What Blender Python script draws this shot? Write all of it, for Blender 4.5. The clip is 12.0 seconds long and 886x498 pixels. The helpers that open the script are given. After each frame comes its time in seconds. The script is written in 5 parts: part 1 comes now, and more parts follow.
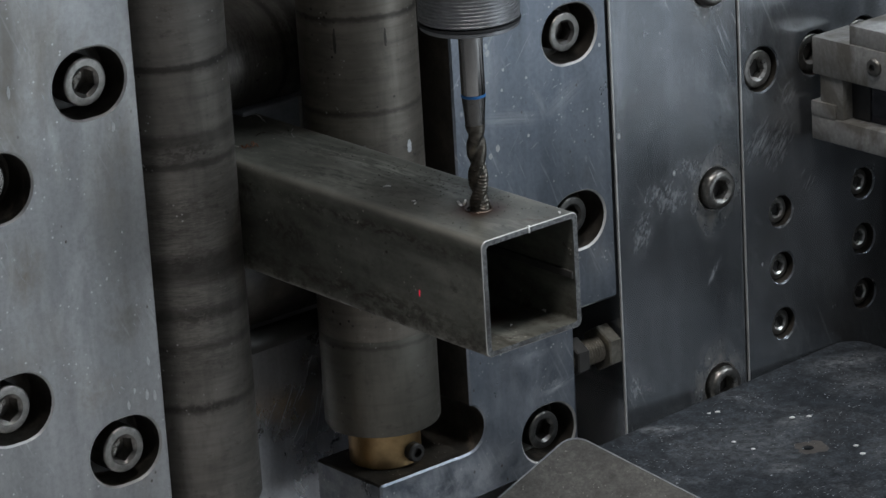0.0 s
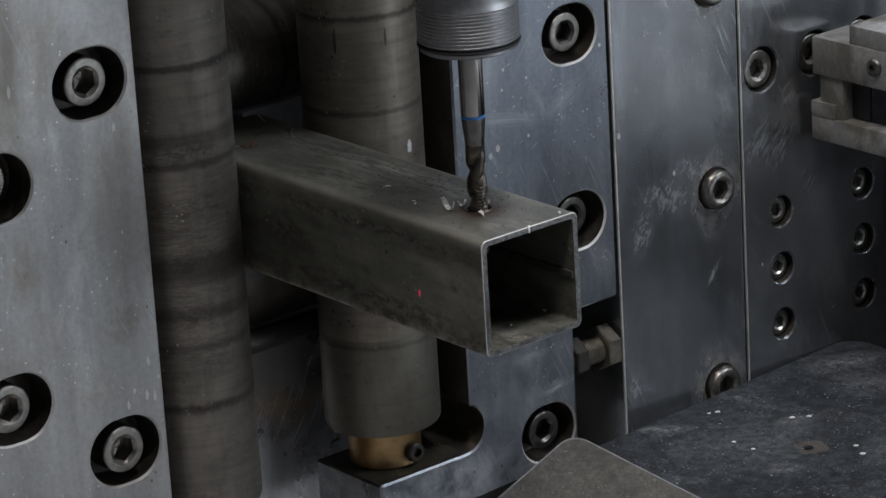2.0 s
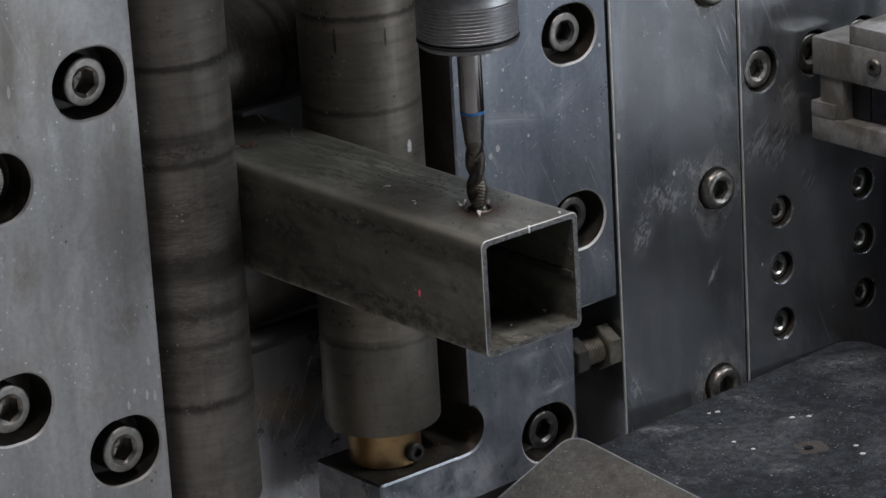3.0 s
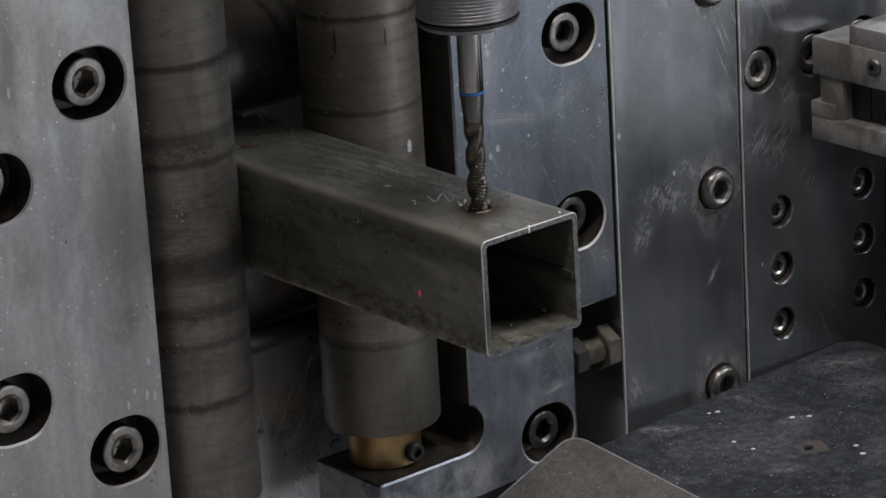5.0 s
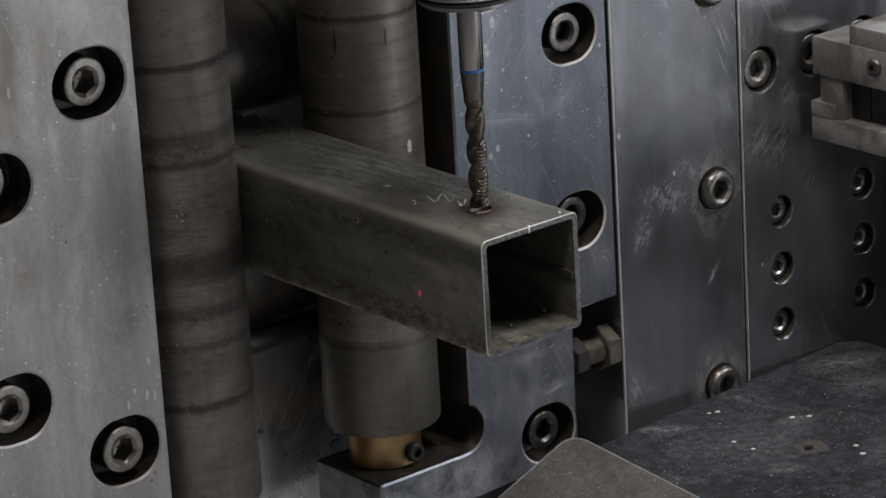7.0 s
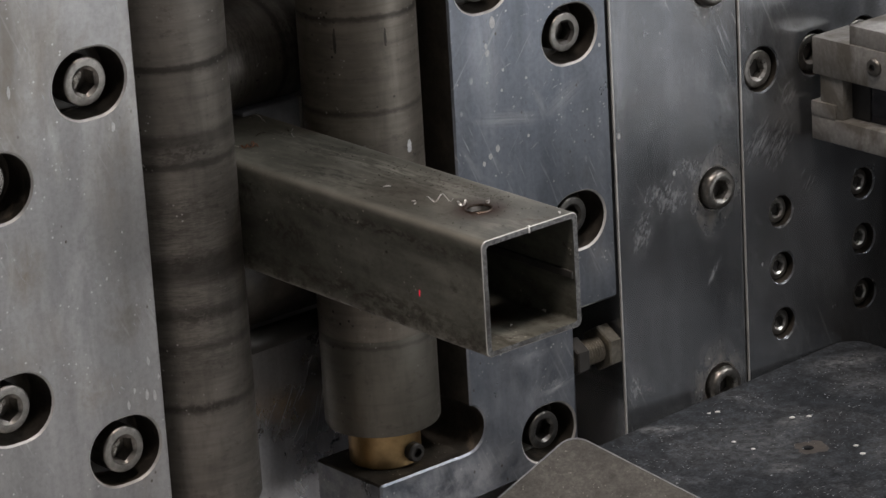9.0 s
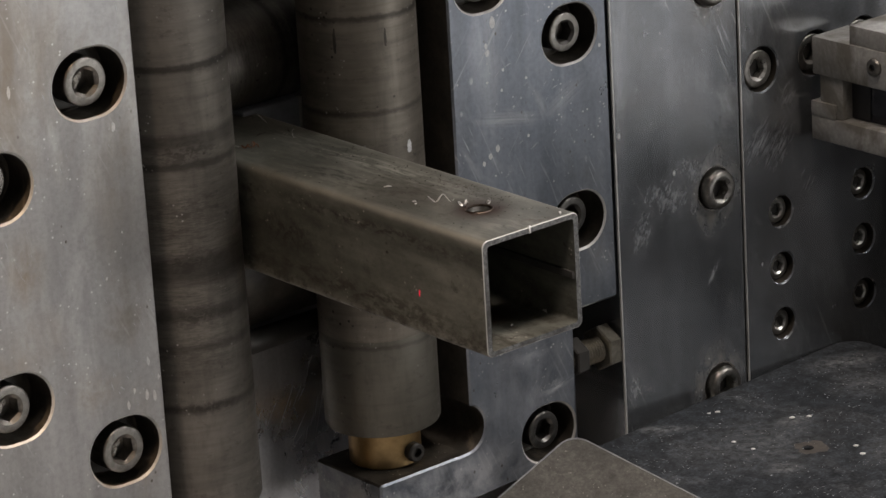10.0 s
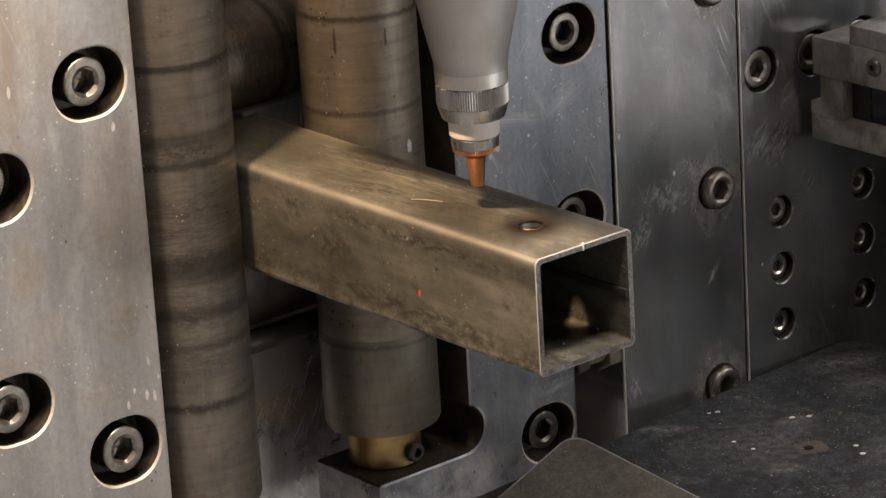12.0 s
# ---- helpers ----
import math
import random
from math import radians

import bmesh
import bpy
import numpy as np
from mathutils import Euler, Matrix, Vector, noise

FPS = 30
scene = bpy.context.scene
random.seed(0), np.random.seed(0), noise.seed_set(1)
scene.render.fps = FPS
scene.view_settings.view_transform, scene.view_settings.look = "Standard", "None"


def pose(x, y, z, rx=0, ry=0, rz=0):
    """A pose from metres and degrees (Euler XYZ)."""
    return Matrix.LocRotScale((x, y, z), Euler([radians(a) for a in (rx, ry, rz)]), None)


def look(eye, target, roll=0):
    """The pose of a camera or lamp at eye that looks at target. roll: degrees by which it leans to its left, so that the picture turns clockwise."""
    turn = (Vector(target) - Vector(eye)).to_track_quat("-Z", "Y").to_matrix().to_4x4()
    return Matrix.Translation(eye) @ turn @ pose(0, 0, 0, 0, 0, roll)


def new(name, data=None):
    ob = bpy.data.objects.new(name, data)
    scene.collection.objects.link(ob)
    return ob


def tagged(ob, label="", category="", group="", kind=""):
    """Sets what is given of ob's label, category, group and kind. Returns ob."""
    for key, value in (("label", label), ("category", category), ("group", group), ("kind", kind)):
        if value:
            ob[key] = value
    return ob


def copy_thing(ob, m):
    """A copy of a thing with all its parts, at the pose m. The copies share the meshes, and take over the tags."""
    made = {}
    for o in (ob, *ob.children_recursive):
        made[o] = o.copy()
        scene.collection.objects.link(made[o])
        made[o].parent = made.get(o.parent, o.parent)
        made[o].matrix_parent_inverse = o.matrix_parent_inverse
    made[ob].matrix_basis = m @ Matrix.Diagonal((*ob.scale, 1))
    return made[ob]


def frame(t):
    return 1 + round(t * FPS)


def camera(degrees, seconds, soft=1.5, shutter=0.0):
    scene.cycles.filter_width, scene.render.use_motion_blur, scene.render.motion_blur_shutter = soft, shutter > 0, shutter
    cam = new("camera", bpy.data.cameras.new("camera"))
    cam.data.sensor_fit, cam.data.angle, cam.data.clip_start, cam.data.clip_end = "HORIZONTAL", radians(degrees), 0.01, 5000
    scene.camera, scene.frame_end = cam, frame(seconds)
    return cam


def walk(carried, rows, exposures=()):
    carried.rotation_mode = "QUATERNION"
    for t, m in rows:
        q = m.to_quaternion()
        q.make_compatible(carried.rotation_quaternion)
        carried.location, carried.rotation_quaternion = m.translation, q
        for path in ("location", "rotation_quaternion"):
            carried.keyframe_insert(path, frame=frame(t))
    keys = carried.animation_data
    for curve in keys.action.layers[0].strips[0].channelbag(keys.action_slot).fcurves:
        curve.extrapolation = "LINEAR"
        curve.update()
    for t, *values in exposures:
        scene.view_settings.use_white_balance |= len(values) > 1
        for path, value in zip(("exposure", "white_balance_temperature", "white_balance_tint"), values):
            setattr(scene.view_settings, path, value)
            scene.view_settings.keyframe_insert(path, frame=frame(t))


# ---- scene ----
cam = camera(14.526, 12.0, soft=1.5)
EYE = Vector((-1.05173, -1.23711, 0.58373))
AIM = Vector((0.0151, 0.0875, -0.0057))
walk(cam, [(0, look(EYE, AIM, -3.455)), (12, look(EYE, AIM, -3.455))],
     exposures=[(0, -0.12, 6250, 9), (1.5, -0.12, 6400, 11), (3.0, -0.12, 6550, 14), (5.5, -0.1, 6750, 15), (7.0, -0.1, 6900, 16), (9.5, 0.0, 7250, 16), (9.9, 0.02, 7400, 16), (10.25, 0.17, 7600, 17), (10.6, 0.2, 7750, 17), (11.0, 0.38, 7900, 18), (12, 0.42, 7950, 18)])

# ---- light ----
world = bpy.data.worlds.new("world")
scene.world = world
world.use_nodes = True
world.node_tree.nodes["Background"].inputs[0].default_value = (0.55, 0.62, 0.72, 1)
world.node_tree.nodes["Background"].inputs[1].default_value = 0.05


def area_lamp(name, eye, target, sx, sy, watts, colour):
    data = bpy.data.lights.new(name, "AREA")
    data.shape, data.size, data.size_y, data.energy, data.color = "RECTANGLE", sx, sy, watts, colour
    ob = new(name, data)
    ob.matrix_basis = look(eye, target)
    return ob


area_lamp("ceiling_light", (-0.2, -0.82, 2.9), (-0.2, -0.82, 0), 1.7, 0.5, 118, (1.0, 0.965, 0.945))
# added lamp, brightens the far floor that the plates mirror
area_lamp("ceiling_light", (2.9, -2.7, 2.9), (2.9, -2.7, 0), 2.0, 1.0, 165, (0.85, 0.93, 1.0))
# added cool fill lamp, low at the front right, no door there
area_lamp("door_light", (2.0, -3.7, -0.1), (0.0, 0.2, 0.0), 2.2, 1.6, 34, (0.82, 0.915, 1.0))
work = bpy.data.lights.new("work_light", "SPOT")
work.energy, work.color, work.spot_size, work.spot_blend, work.shadow_soft_size = 50, (1.0, 0.76, 0.52), radians(48), 0.6, 0.032
work_lamp = new("work_light", work)
LAMP = Vector((-0.383, 0.022, 0.842))
work_lamp.matrix_basis = look(LAMP, (0.03, 0.08, 0))

# ---- materials ----

# height of the tube's top; front and back of the chuck plates
TOP = 0.0301
FACE = 0.18
YB = 0.2385


def material(name):
    m = bpy.data.materials.new(name)
    m.use_nodes = True
    nt = m.node_tree
    return m, nt, nt.nodes["Principled BSDF"]


def node(nt, kind, **inputs):
    n = nt.nodes.new(kind)
    for k, v in inputs.items():
        n.inputs[k.replace("_", " ")].default_value = v
    return n


def ramp(nt, fac, stops):
    r = nt.nodes.new("ShaderNodeValToRGB")
    el = r.color_ramp.elements
    while len(el) < len(stops):
        el.new(0.5)
    for e, (p, c) in zip(el, stops):
        e.position, e.color = p, (*c, 1) if len(c) == 3 else (c[0], c[0], c[0], 1)
    nt.links.new(fac, r.inputs[0])
    return r.outputs[0]


def mixed(nt, fac, a, b, mode="MIX"):
    m = nt.nodes.new("ShaderNodeMix")
    m.data_type, m.blend_type = "RGBA", mode
    for sock, v in ((m.inputs[0], fac), (m.inputs[6], a), (m.inputs[7], b)):
        if isinstance(v, (int, float)):
            sock.default_value = v
        elif isinstance(v, tuple):
            sock.default_value = (*v, 1)
        else:
            nt.links.new(v, sock)
    return m.outputs[2]


def coords(nt, scale=(1, 1, 1), space="Object"):
    tc = nt.nodes.new("ShaderNodeTexCoord")
    mp = nt.nodes.new("ShaderNodeMapping")
    mp.inputs["Scale"].default_value = scale
    nt.links.new(tc.outputs[space], mp.inputs[0])
    return mp.outputs[0]


def noise_fac(nt, vec, scale, detail=4, rough=0.55, distortion=0.0):
    n = node(nt, "ShaderNodeTexNoise", Scale=scale, Detail=detail, Roughness=rough, Distortion=distortion)
    nt.links.new(vec, n.inputs["Vector"])
    return n.outputs["Fac"]


def bump(nt, bsdf, height, strength, distance=0.0004):
    b = node(nt, "ShaderNodeBump", Strength=strength, Distance=distance)
    nt.links.new(height, b.inputs["Height"])
    nt.links.new(b.outputs[0], bsdf.inputs["Normal"])


def metal(name, dark, light, rough=(0.35, 0.55), metallic=1.0, grain=(1, 1, 1), scale=120, blotch=9, bumpy=0.15, stain=None, stain_at=(0.55, 0.7)):
    m, nt, b = material(name)
    v = coords(nt)
    g = noise_fac(nt, coords(nt, grain), scale, 5, 0.6)
    big = noise_fac(nt, v, blotch, 5, 0.6, 0.4)
    col = ramp(nt, big, [(0.3, dark), (0.7, light)])
    col = mixed(nt, 0.35, col, ramp(nt, g, [(0.3, (0.25,) * 3), (0.7, (1.0,) * 3)]), "MULTIPLY")
    if stain:
        s = noise_fac(nt, coords(nt, (1, 1, 0.6)), 22, 6, 0.65, 0.8)
        col = mixed(nt, ramp(nt, s, [(stain_at[0], (0.0,)), (stain_at[1], (0.8,))]), col, stain)
    nt.links.new(col, b.inputs["Base Color"])
    b.inputs["Metallic"].default_value = metallic
    r = ramp(nt, noise_fac(nt, coords(nt, grain), scale * 0.4, 4), [(0.3, (rough[0],)), (0.7, (rough[1],))])
    nt.links.new(r, b.inputs["Roughness"])
    bump(nt, b, g, bumpy)
    return m


def specks(nt, col, scale, size, lo, hi, colour, space=(1, 1, 1)):
    """Small pale or dark spots, in loose swarms. Returns the new colour and the spots' mask."""
    v = coords(nt, space)
    vor = node(nt, "ShaderNodeTexVoronoi", Scale=scale)
    nt.links.new(v, vor.inputs["Vector"])
    near = ramp(nt, vor.outputs["Distance"], [(size * 0.5, (1.0,)), (size, (0.0,))])
    swarm = ramp(nt, noise_fac(nt, v, scale * 0.22, 3), [(lo, (0.0,)), (hi, (1.0,))])
    mask = mixed(nt, 1.0, near, swarm, "MULTIPLY")
    return mixed(nt, mask, col, colour), mask


def scratches(nt, turn, across, along, lo, hi, patch=9, patch_at=(0.5, 0.62)):
    """Fine straight marks that lean by turn degrees from the upright, in patches."""
    tc = nt.nodes.new("ShaderNodeTexCoord")
    rot = nt.nodes.new("ShaderNodeMapping")
    rot.inputs["Rotation"].default_value = (0, radians(turn), 0)
    nt.links.new(tc.outputs["Object"], rot.inputs[0])
    sc = nt.nodes.new("ShaderNodeMapping")
    sc.inputs["Scale"].default_value = (across, 1, along)
    nt.links.new(rot.outputs[0], sc.inputs[0])
    line = ramp(nt, noise_fac(nt, sc.outputs[0], 1.0, 2, 0.5, 0.15), [(lo, (0.0,)), (hi, (1.0,))])
    where = ramp(nt, noise_fac(nt, rot.outputs[0], patch, 3), [(patch_at[0], (0.0,)), (patch_at[1], (1.0,))])
    return mixed(nt, 1.0, line, where, "MULTIPLY")


def smudge(nt, col, at, size, turn, axis, colour, amount, grain=(1, 1, 1), scale=160, edge=(0.4, 0.62)):
    """A rubbed, dirty or painted lighter patch with a ragged edge round one spot, broken up by its own grain."""
    tc = nt.nodes.new("ShaderNodeTexCoord")
    off = nt.nodes.new("ShaderNodeVectorMath")
    off.operation = "SUBTRACT"
    off.inputs[1].default_value = at
    nt.links.new(tc.outputs["Object"], off.inputs[0])
    rot = nt.nodes.new("ShaderNodeMapping")
    rot.inputs["Rotation"].default_value = tuple(radians(turn) if k == axis else 0 for k in range(3))
    nt.links.new(off.outputs[0], rot.inputs[0])
    sc = nt.nodes.new("ShaderNodeMapping")
    sc.inputs["Scale"].default_value = tuple(1 / k for k in size)
    nt.links.new(rot.outputs[0], sc.inputs[0])
    far = nt.nodes.new("ShaderNodeVectorMath")
    far.operation = "LENGTH"
    nt.links.new(sc.outputs[0], far.inputs[0])
    near = ramp(nt, far.outputs["Value"], [(0.15, (1.0,)), (1.0, (0.0,))])
    gr = nt.nodes.new("ShaderNodeMapping")
    gr.inputs["Scale"].default_value = grain
    nt.links.new(rot.outputs[0], gr.inputs[0])
    broken = ramp(nt, noise_fac(nt, gr.outputs[0], scale, 6, 0.7, 0.3), [(edge[0], (0.0,)), (edge[1], (amount,))])
    mask = mixed(nt, 1.0, near, broken, "MULTIPLY")
    return mixed(nt, mask, col, colour), mask


def plain(name, colour, rough, metallic=0.0, emit=0.0):
    m, nt, b = material(name)
    n = noise_fac(nt, coords(nt), 60, 4)
    c2 = tuple(c * 0.8 for c in colour)
    nt.links.new(ramp(nt, n, [(0.3, c2), (0.7, colour)]), b.inputs["Base Color"])
    b.inputs["Roughness"].default_value, b.inputs["Metallic"].default_value = rough, metallic
    if emit:
        b.inputs["Emission Color"].default_value = (*colour, 1)
        b.inputs["Emission Strength"].default_value = emit
    return m


def plate_steel(name, low, mid, high, rough, stain_col, stain_top, scuff, patches=()):
    """Ground steel with vertical streaks, oily blotches, pale specks and fine scratches."""
    m, nt, b = material(name)
    streak = noise_fac(nt, coords(nt, (1, 1, 0.05)), 90, 5, 0.6)
    broad = noise_fac(nt, coords(nt, (1, 1, 0.12)), 30, 4, 0.6)
    big = noise_fac(nt, coords(nt, (1, 1, 0.6)), 13, 5, 0.62, 0.6)
    col = ramp(nt, big, [(0.28, low), (0.5, mid), (0.72, high)])
    col = mixed(nt, 0.55, col, ramp(nt, streak, [(0.3, (0.66,) * 3), (0.65, (1.0,) * 3)]), "MULTIPLY")
    col = mixed(nt, 0.45, col, ramp(nt, broad, [(0.35, (0.6,) * 3), (0.62, (1.0,) * 3)]), "MULTIPLY")
    stain = noise_fac(nt, coords(nt, (1, 1, 0.75)), 8, 8, 0.7, 1.0)
    col = mixed(nt, ramp(nt, stain, [(0.52, (0.0,)), (0.76, (stain_top,))]), col, stain_col)
    wash = noise_fac(nt, coords(nt, (1, 1, 0.3)), 42, 5, 0.6, 0.5)
    col = mixed(nt, mixed(nt, 1.0, ramp(nt, wash, [(0.54, (0.0,)), (0.74, (1.0,))]), (0.1 + 0.5 * scuff,) * 3, "MULTIPLY"), col, tuple(min(1, c * 1.45) for c in high))
    fine = noise_fac(nt, coords(nt), 420, 3, 0.6)
    col = mixed(nt, 0.3, col, ramp(nt, fine, [(0.3, (0.55,) * 3), (0.6, (1.0,) * 3)]), "MULTIPLY")
    marks = scratches(nt, 24, 520, 30, 0.60, 0.70, 11, (0.5, 0.66))
    marks2 = scratches(nt, -38, 420, 18, 0.64, 0.73, 8, (0.5, 0.66))
    smear = scratches(nt, 30, 160, 60, 0.56, 0.78, 14, (0.56, 0.72))
    col = mixed(nt, mixed(nt, 1.0, marks, (scuff,) * 3, "MULTIPLY"), col, (0.70, 0.71, 0.72))
    col = mixed(nt, mixed(nt, 1.0, marks2, (scuff * 0.7,) * 3, "MULTIPLY"), col, (0.64, 0.64, 0.64))
    col = mixed(nt, mixed(nt, 1.0, smear, (scuff * 0.8,) * 3, "MULTIPLY"), col, (0.66, 0.67, 0.68))
    dull = None
    for x, z, rx, rz, turn, colour, amount, grain, scale in patches:
        col, mask = smudge(nt, col, (x, FACE, z), (rx, 1, rz), turn, 1, colour, amount, grain, scale)
        dull = mask if dull is None else mixed(nt, 1.0, dull, mask, "LIGHTEN")
    col, m1 = specks(nt, col, 75, 0.13, 0.58, 0.66, (0.74, 0.74, 0.72), (1, 1, 0.62))
    col, m2 = specks(nt, col, 260, 0.19, 0.52, 0.62, (0.66, 0.66, 0.64))
    col, m3 = specks(nt, col, 170, 0.15, 0.57, 0.66, (0.12, 0.105, 0.09), (1, 1, 0.7))
    nt.links.new(col, b.inputs["Base Color"])
    dull = m1 if dull is None else mixed(nt, 1.0, dull, m1, "LIGHTEN")
    nt.links.new(ramp(nt, dull, [(0.0, (0.88,)), (0.7, (0.1,))]), b.inputs["Metallic"])
    ro = ramp(nt, noise_fac(nt, coords(nt, (1, 1, 0.7)), 24, 6, 0.65), [(0.3, (rough[0],)), (0.7, (rough[1],))])
    nt.links.new(ro, b.inputs["Roughness"])
    bump(nt, b, streak, 0.1, 0.0003)
    return m


def roller_steel(name, bands, low, high, ringy=0.42, patches=()):
    """Worn roller: fine turned rings, dark contact or painted shade bands at given heights (height, half width, tone),
    dirt and pale specks.
    """
    m, nt, b = material(name)
    tc = nt.nodes.new("ShaderNodeTexCoord")
    sep = nt.nodes.new("ShaderNodeSeparateXYZ")
    nt.links.new(tc.outputs["Object"], sep.inputs[0])
    wob = noise_fac(nt, coords(nt), 160, 5, 0.7)
    add = node(nt, "ShaderNodeMath")
    add.operation = "MULTIPLY_ADD"
    nt.links.new(wob, add.inputs[0])
    add.inputs[1].default_value = 0.0035
    nt.links.new(sep.outputs[2], add.inputs[2])
    rng_map = node(nt, "ShaderNodeMapRange")
    rng_map.inputs["From Min"].default_value, rng_map.inputs["From Max"].default_value = -0.15, 0.15
    nt.links.new(add.outputs[0], rng_map.inputs["Value"])
    stops = []
    for z, w, tone in sorted(bands):
        c, k = (z + 0.00175 + 0.15) / 0.3, w / 0.3
        stops += [(c - k * 1.5, (1.0,) * 3), (c - k * 0.6, (tone,) * 3), (c + k * 0.6, (tone * 1.05,) * 3), (c + k * 1.3, (1.0,) * 3)]
    band = ramp(nt, rng_map.outputs[0], stops)
    rings = noise_fac(nt, coords(nt, (1.0, 1.0, 7)), 24, 6, 0.6, 0.2)
    big = noise_fac(nt, coords(nt, (1, 1, 0.7)), 20, 5, 0.65, 0.6)
    col = ramp(nt, big, [(0.3, low), (0.7, high)])
    col = mixed(nt, ringy, col, ramp(nt, rings, [(0.34, (0.5,) * 3), (0.6, (1.0,) * 3)]), "MULTIPLY")
    col = mixed(nt, 0.9, col, band, "MULTIPLY")
    fine_rings = noise_fac(nt, coords(nt, (0.3, 0.3, 9)), 40, 5, 0.7, 0.1)
    col = mixed(nt, 0.36 * ringy, col, ramp(nt, fine_rings, [(0.36, (0.4,) * 3), (0.55, (1.0,) * 3), (0.7, (1.3,) * 3)]), "MULTIPLY")
    drip = noise_fac(nt, coords(nt, (1, 1, 0.22)), 60, 5, 0.7)
    col = mixed(nt, 0.4, col, ramp(nt, drip, [(0.34, (0.45,) * 3), (0.5, (1.0,) * 3)]), "MULTIPLY")
    grime = noise_fac(nt, coords(nt, (1, 1, 2.2)), 75, 7, 0.75, 0.3)
    col = mixed(nt, ramp(nt, grime, [(0.56, (0.0,)), (0.68, (0.5,))]), col, (0.06, 0.052, 0.044))
    for at, size, amount, grain in patches:
        col, mask = smudge(nt, col, at, size, 0, 2, (0.05, 0.044, 0.038), amount, grain, 210, (0.46, 0.56))
    col, k1 = specks(nt, col, 260, 0.17, 0.55, 0.66, (0.55, 0.53, 0.5))
    col, k2 = specks(nt, col, 200, 0.2, 0.55, 0.66, (0.045, 0.04, 0.035))
    nt.links.new(col, b.inputs["Base Color"])
    b.inputs["Metallic"].default_value = 0.7
    nt.links.new(ramp(nt, rings, [(0.3, (0.54,)), (0.7, (0.36,))]), b.inputs["Roughness"])
    bump(nt, b, rings, 0.27 * ringy, 0.0003)
    return m


def tube_steel():
    """Mill-scaled tube: long drawing marks, dark spots, brown heat and oil round the hole."""
    m, nt, b = material("mill_scale_steel")
    long = noise_fac(nt, coords(nt, (1, 0.08, 1)), 120, 5, 0.65)
    big = noise_fac(nt, coords(nt, (1, 0.5, 1)), 26, 6, 0.68, 0.8)
    col = ramp(nt, big, [(0.28, (0.121, 0.121, 0.1)), (0.5, (0.198, 0.196, 0.164)), (0.72, (0.306, 0.3, 0.257))])
    col = mixed(nt, 0.45, col, ramp(nt, long, [(0.3, (0.5,) * 3), (0.62, (1.0,) * 3)]), "MULTIPLY")
    mott = noise_fac(nt, coords(nt, (1, 0.6, 1)), 170, 6, 0.75)
    col = mixed(nt, 0.38, col, ramp(nt, mott, [(0.36, (0.42,) * 3), (0.6, (1.0,) * 3)]), "MULTIPLY")
    smear = noise_fac(nt, coords(nt, (1, 0.22, 1)), 34, 5, 0.6, 0.3)
    col = mixed(nt, 0.5, col, ramp(nt, smear, [(0.36, (0.5,) * 3), (0.56, (1.0,) * 3), (0.7, (1.35,) * 3)]), "MULTIPLY")
    dirt = noise_fac(nt, coords(nt), 75, 6, 0.72, 0.4)
    col = mixed(nt, ramp(nt, dirt, [(0.56, (0.0,)), (0.7, (0.75,))]), col, (0.055, 0.046, 0.036))
    col, k1 = specks(nt, col, 210, 0.22, 0.56, 0.66, (0.05, 0.04, 0.03), (1, 0.7, 1))
    col, k2 = specks(nt, col, 260, 0.2, 0.56, 0.64, (0.5, 0.46, 0.4))
    for at, size, turn, axis, colour, amount, grain in (
            ((-0.012, 0.145, TOP), (0.014, 0.065, 0.004), 0, 2, (0.06, 0.055, 0.05), 0.85, (1, 0.3, 1)), ((0.013, 0.140, TOP), (0.014, 0.110, 0.004), 0, 2, (0.44, 0.42, 0.37), 0.8, (1, 0.15, 1)),
            ((-0.006, 0.012, TOP), (0.022, 0.020, 0.004), 0, 2, (0.34, 0.32, 0.28), 0.45, (1, 0.3, 1)), ((-0.004, 0.090, TOP), (0.022, 0.032, 0.004), 0, 2, (0.06, 0.05, 0.042), 0.9, (1, 0.5, 1)), ((0.020, 0.075, TOP), (0.008, 0.030, 0.004), 0, 2, (0.08, 0.062, 0.045), 0.8, (1, 1, 1)),
            ((-0.0315, 0.08, 0.019), (0.004, 0.12, 0.005), 0, 2, (0.05, 0.042, 0.032), 0.9, (1, 0.5, 1)), ((-0.0315, 0.10, -0.020), (0.004, 0.13, 0.010), 0, 2, (0.055, 0.046, 0.034), 0.8, (1, 0.4, 1)),
            ((-0.0315, 0.16, 0.0), (0.004, 0.03, 0.014), 0, 2, (0.06, 0.05, 0.04), 0.8, (1, 1, 1)), ((0.010, 0.006, TOP), (0.012, 0.008, 0.004), 20, 2, (0.08, 0.055, 0.035), 0.7, (1, 1, 1))):
        col, mask = smudge(nt, col, at, size, turn, axis, colour, amount, grain, 260, (0.46, 0.58))
    far = node(nt, "ShaderNodeVectorMath")
    far.operation = "DISTANCE"
    flat = nt.nodes.new("ShaderNodeMapping")
    flat.inputs["Scale"].default_value = (1, 1, 0)
    tc = nt.nodes.new("ShaderNodeTexCoord")
    nt.links.new(tc.outputs["Object"], flat.inputs[0])
    nt.links.new(flat.outputs[0], far.inputs[0])
    far.inputs[1].default_value = (0.0015, 0.040, 0)
    wob = node(nt, "ShaderNodeMath")
    wob.operation = "MULTIPLY_ADD"
    nt.links.new(noise_fac(nt, coords(nt), 110, 4, 0.6), wob.inputs[0])
    wob.inputs[1].default_value = 0.007
    nt.links.new(far.outputs["Value"], wob.inputs[2])
    ring = ramp(nt, wob.outputs[0], [(0.0115, (1.0,)), (0.0145, (0.8,)), (0.0185, (0.35,)), (0.026, (0.0,))])
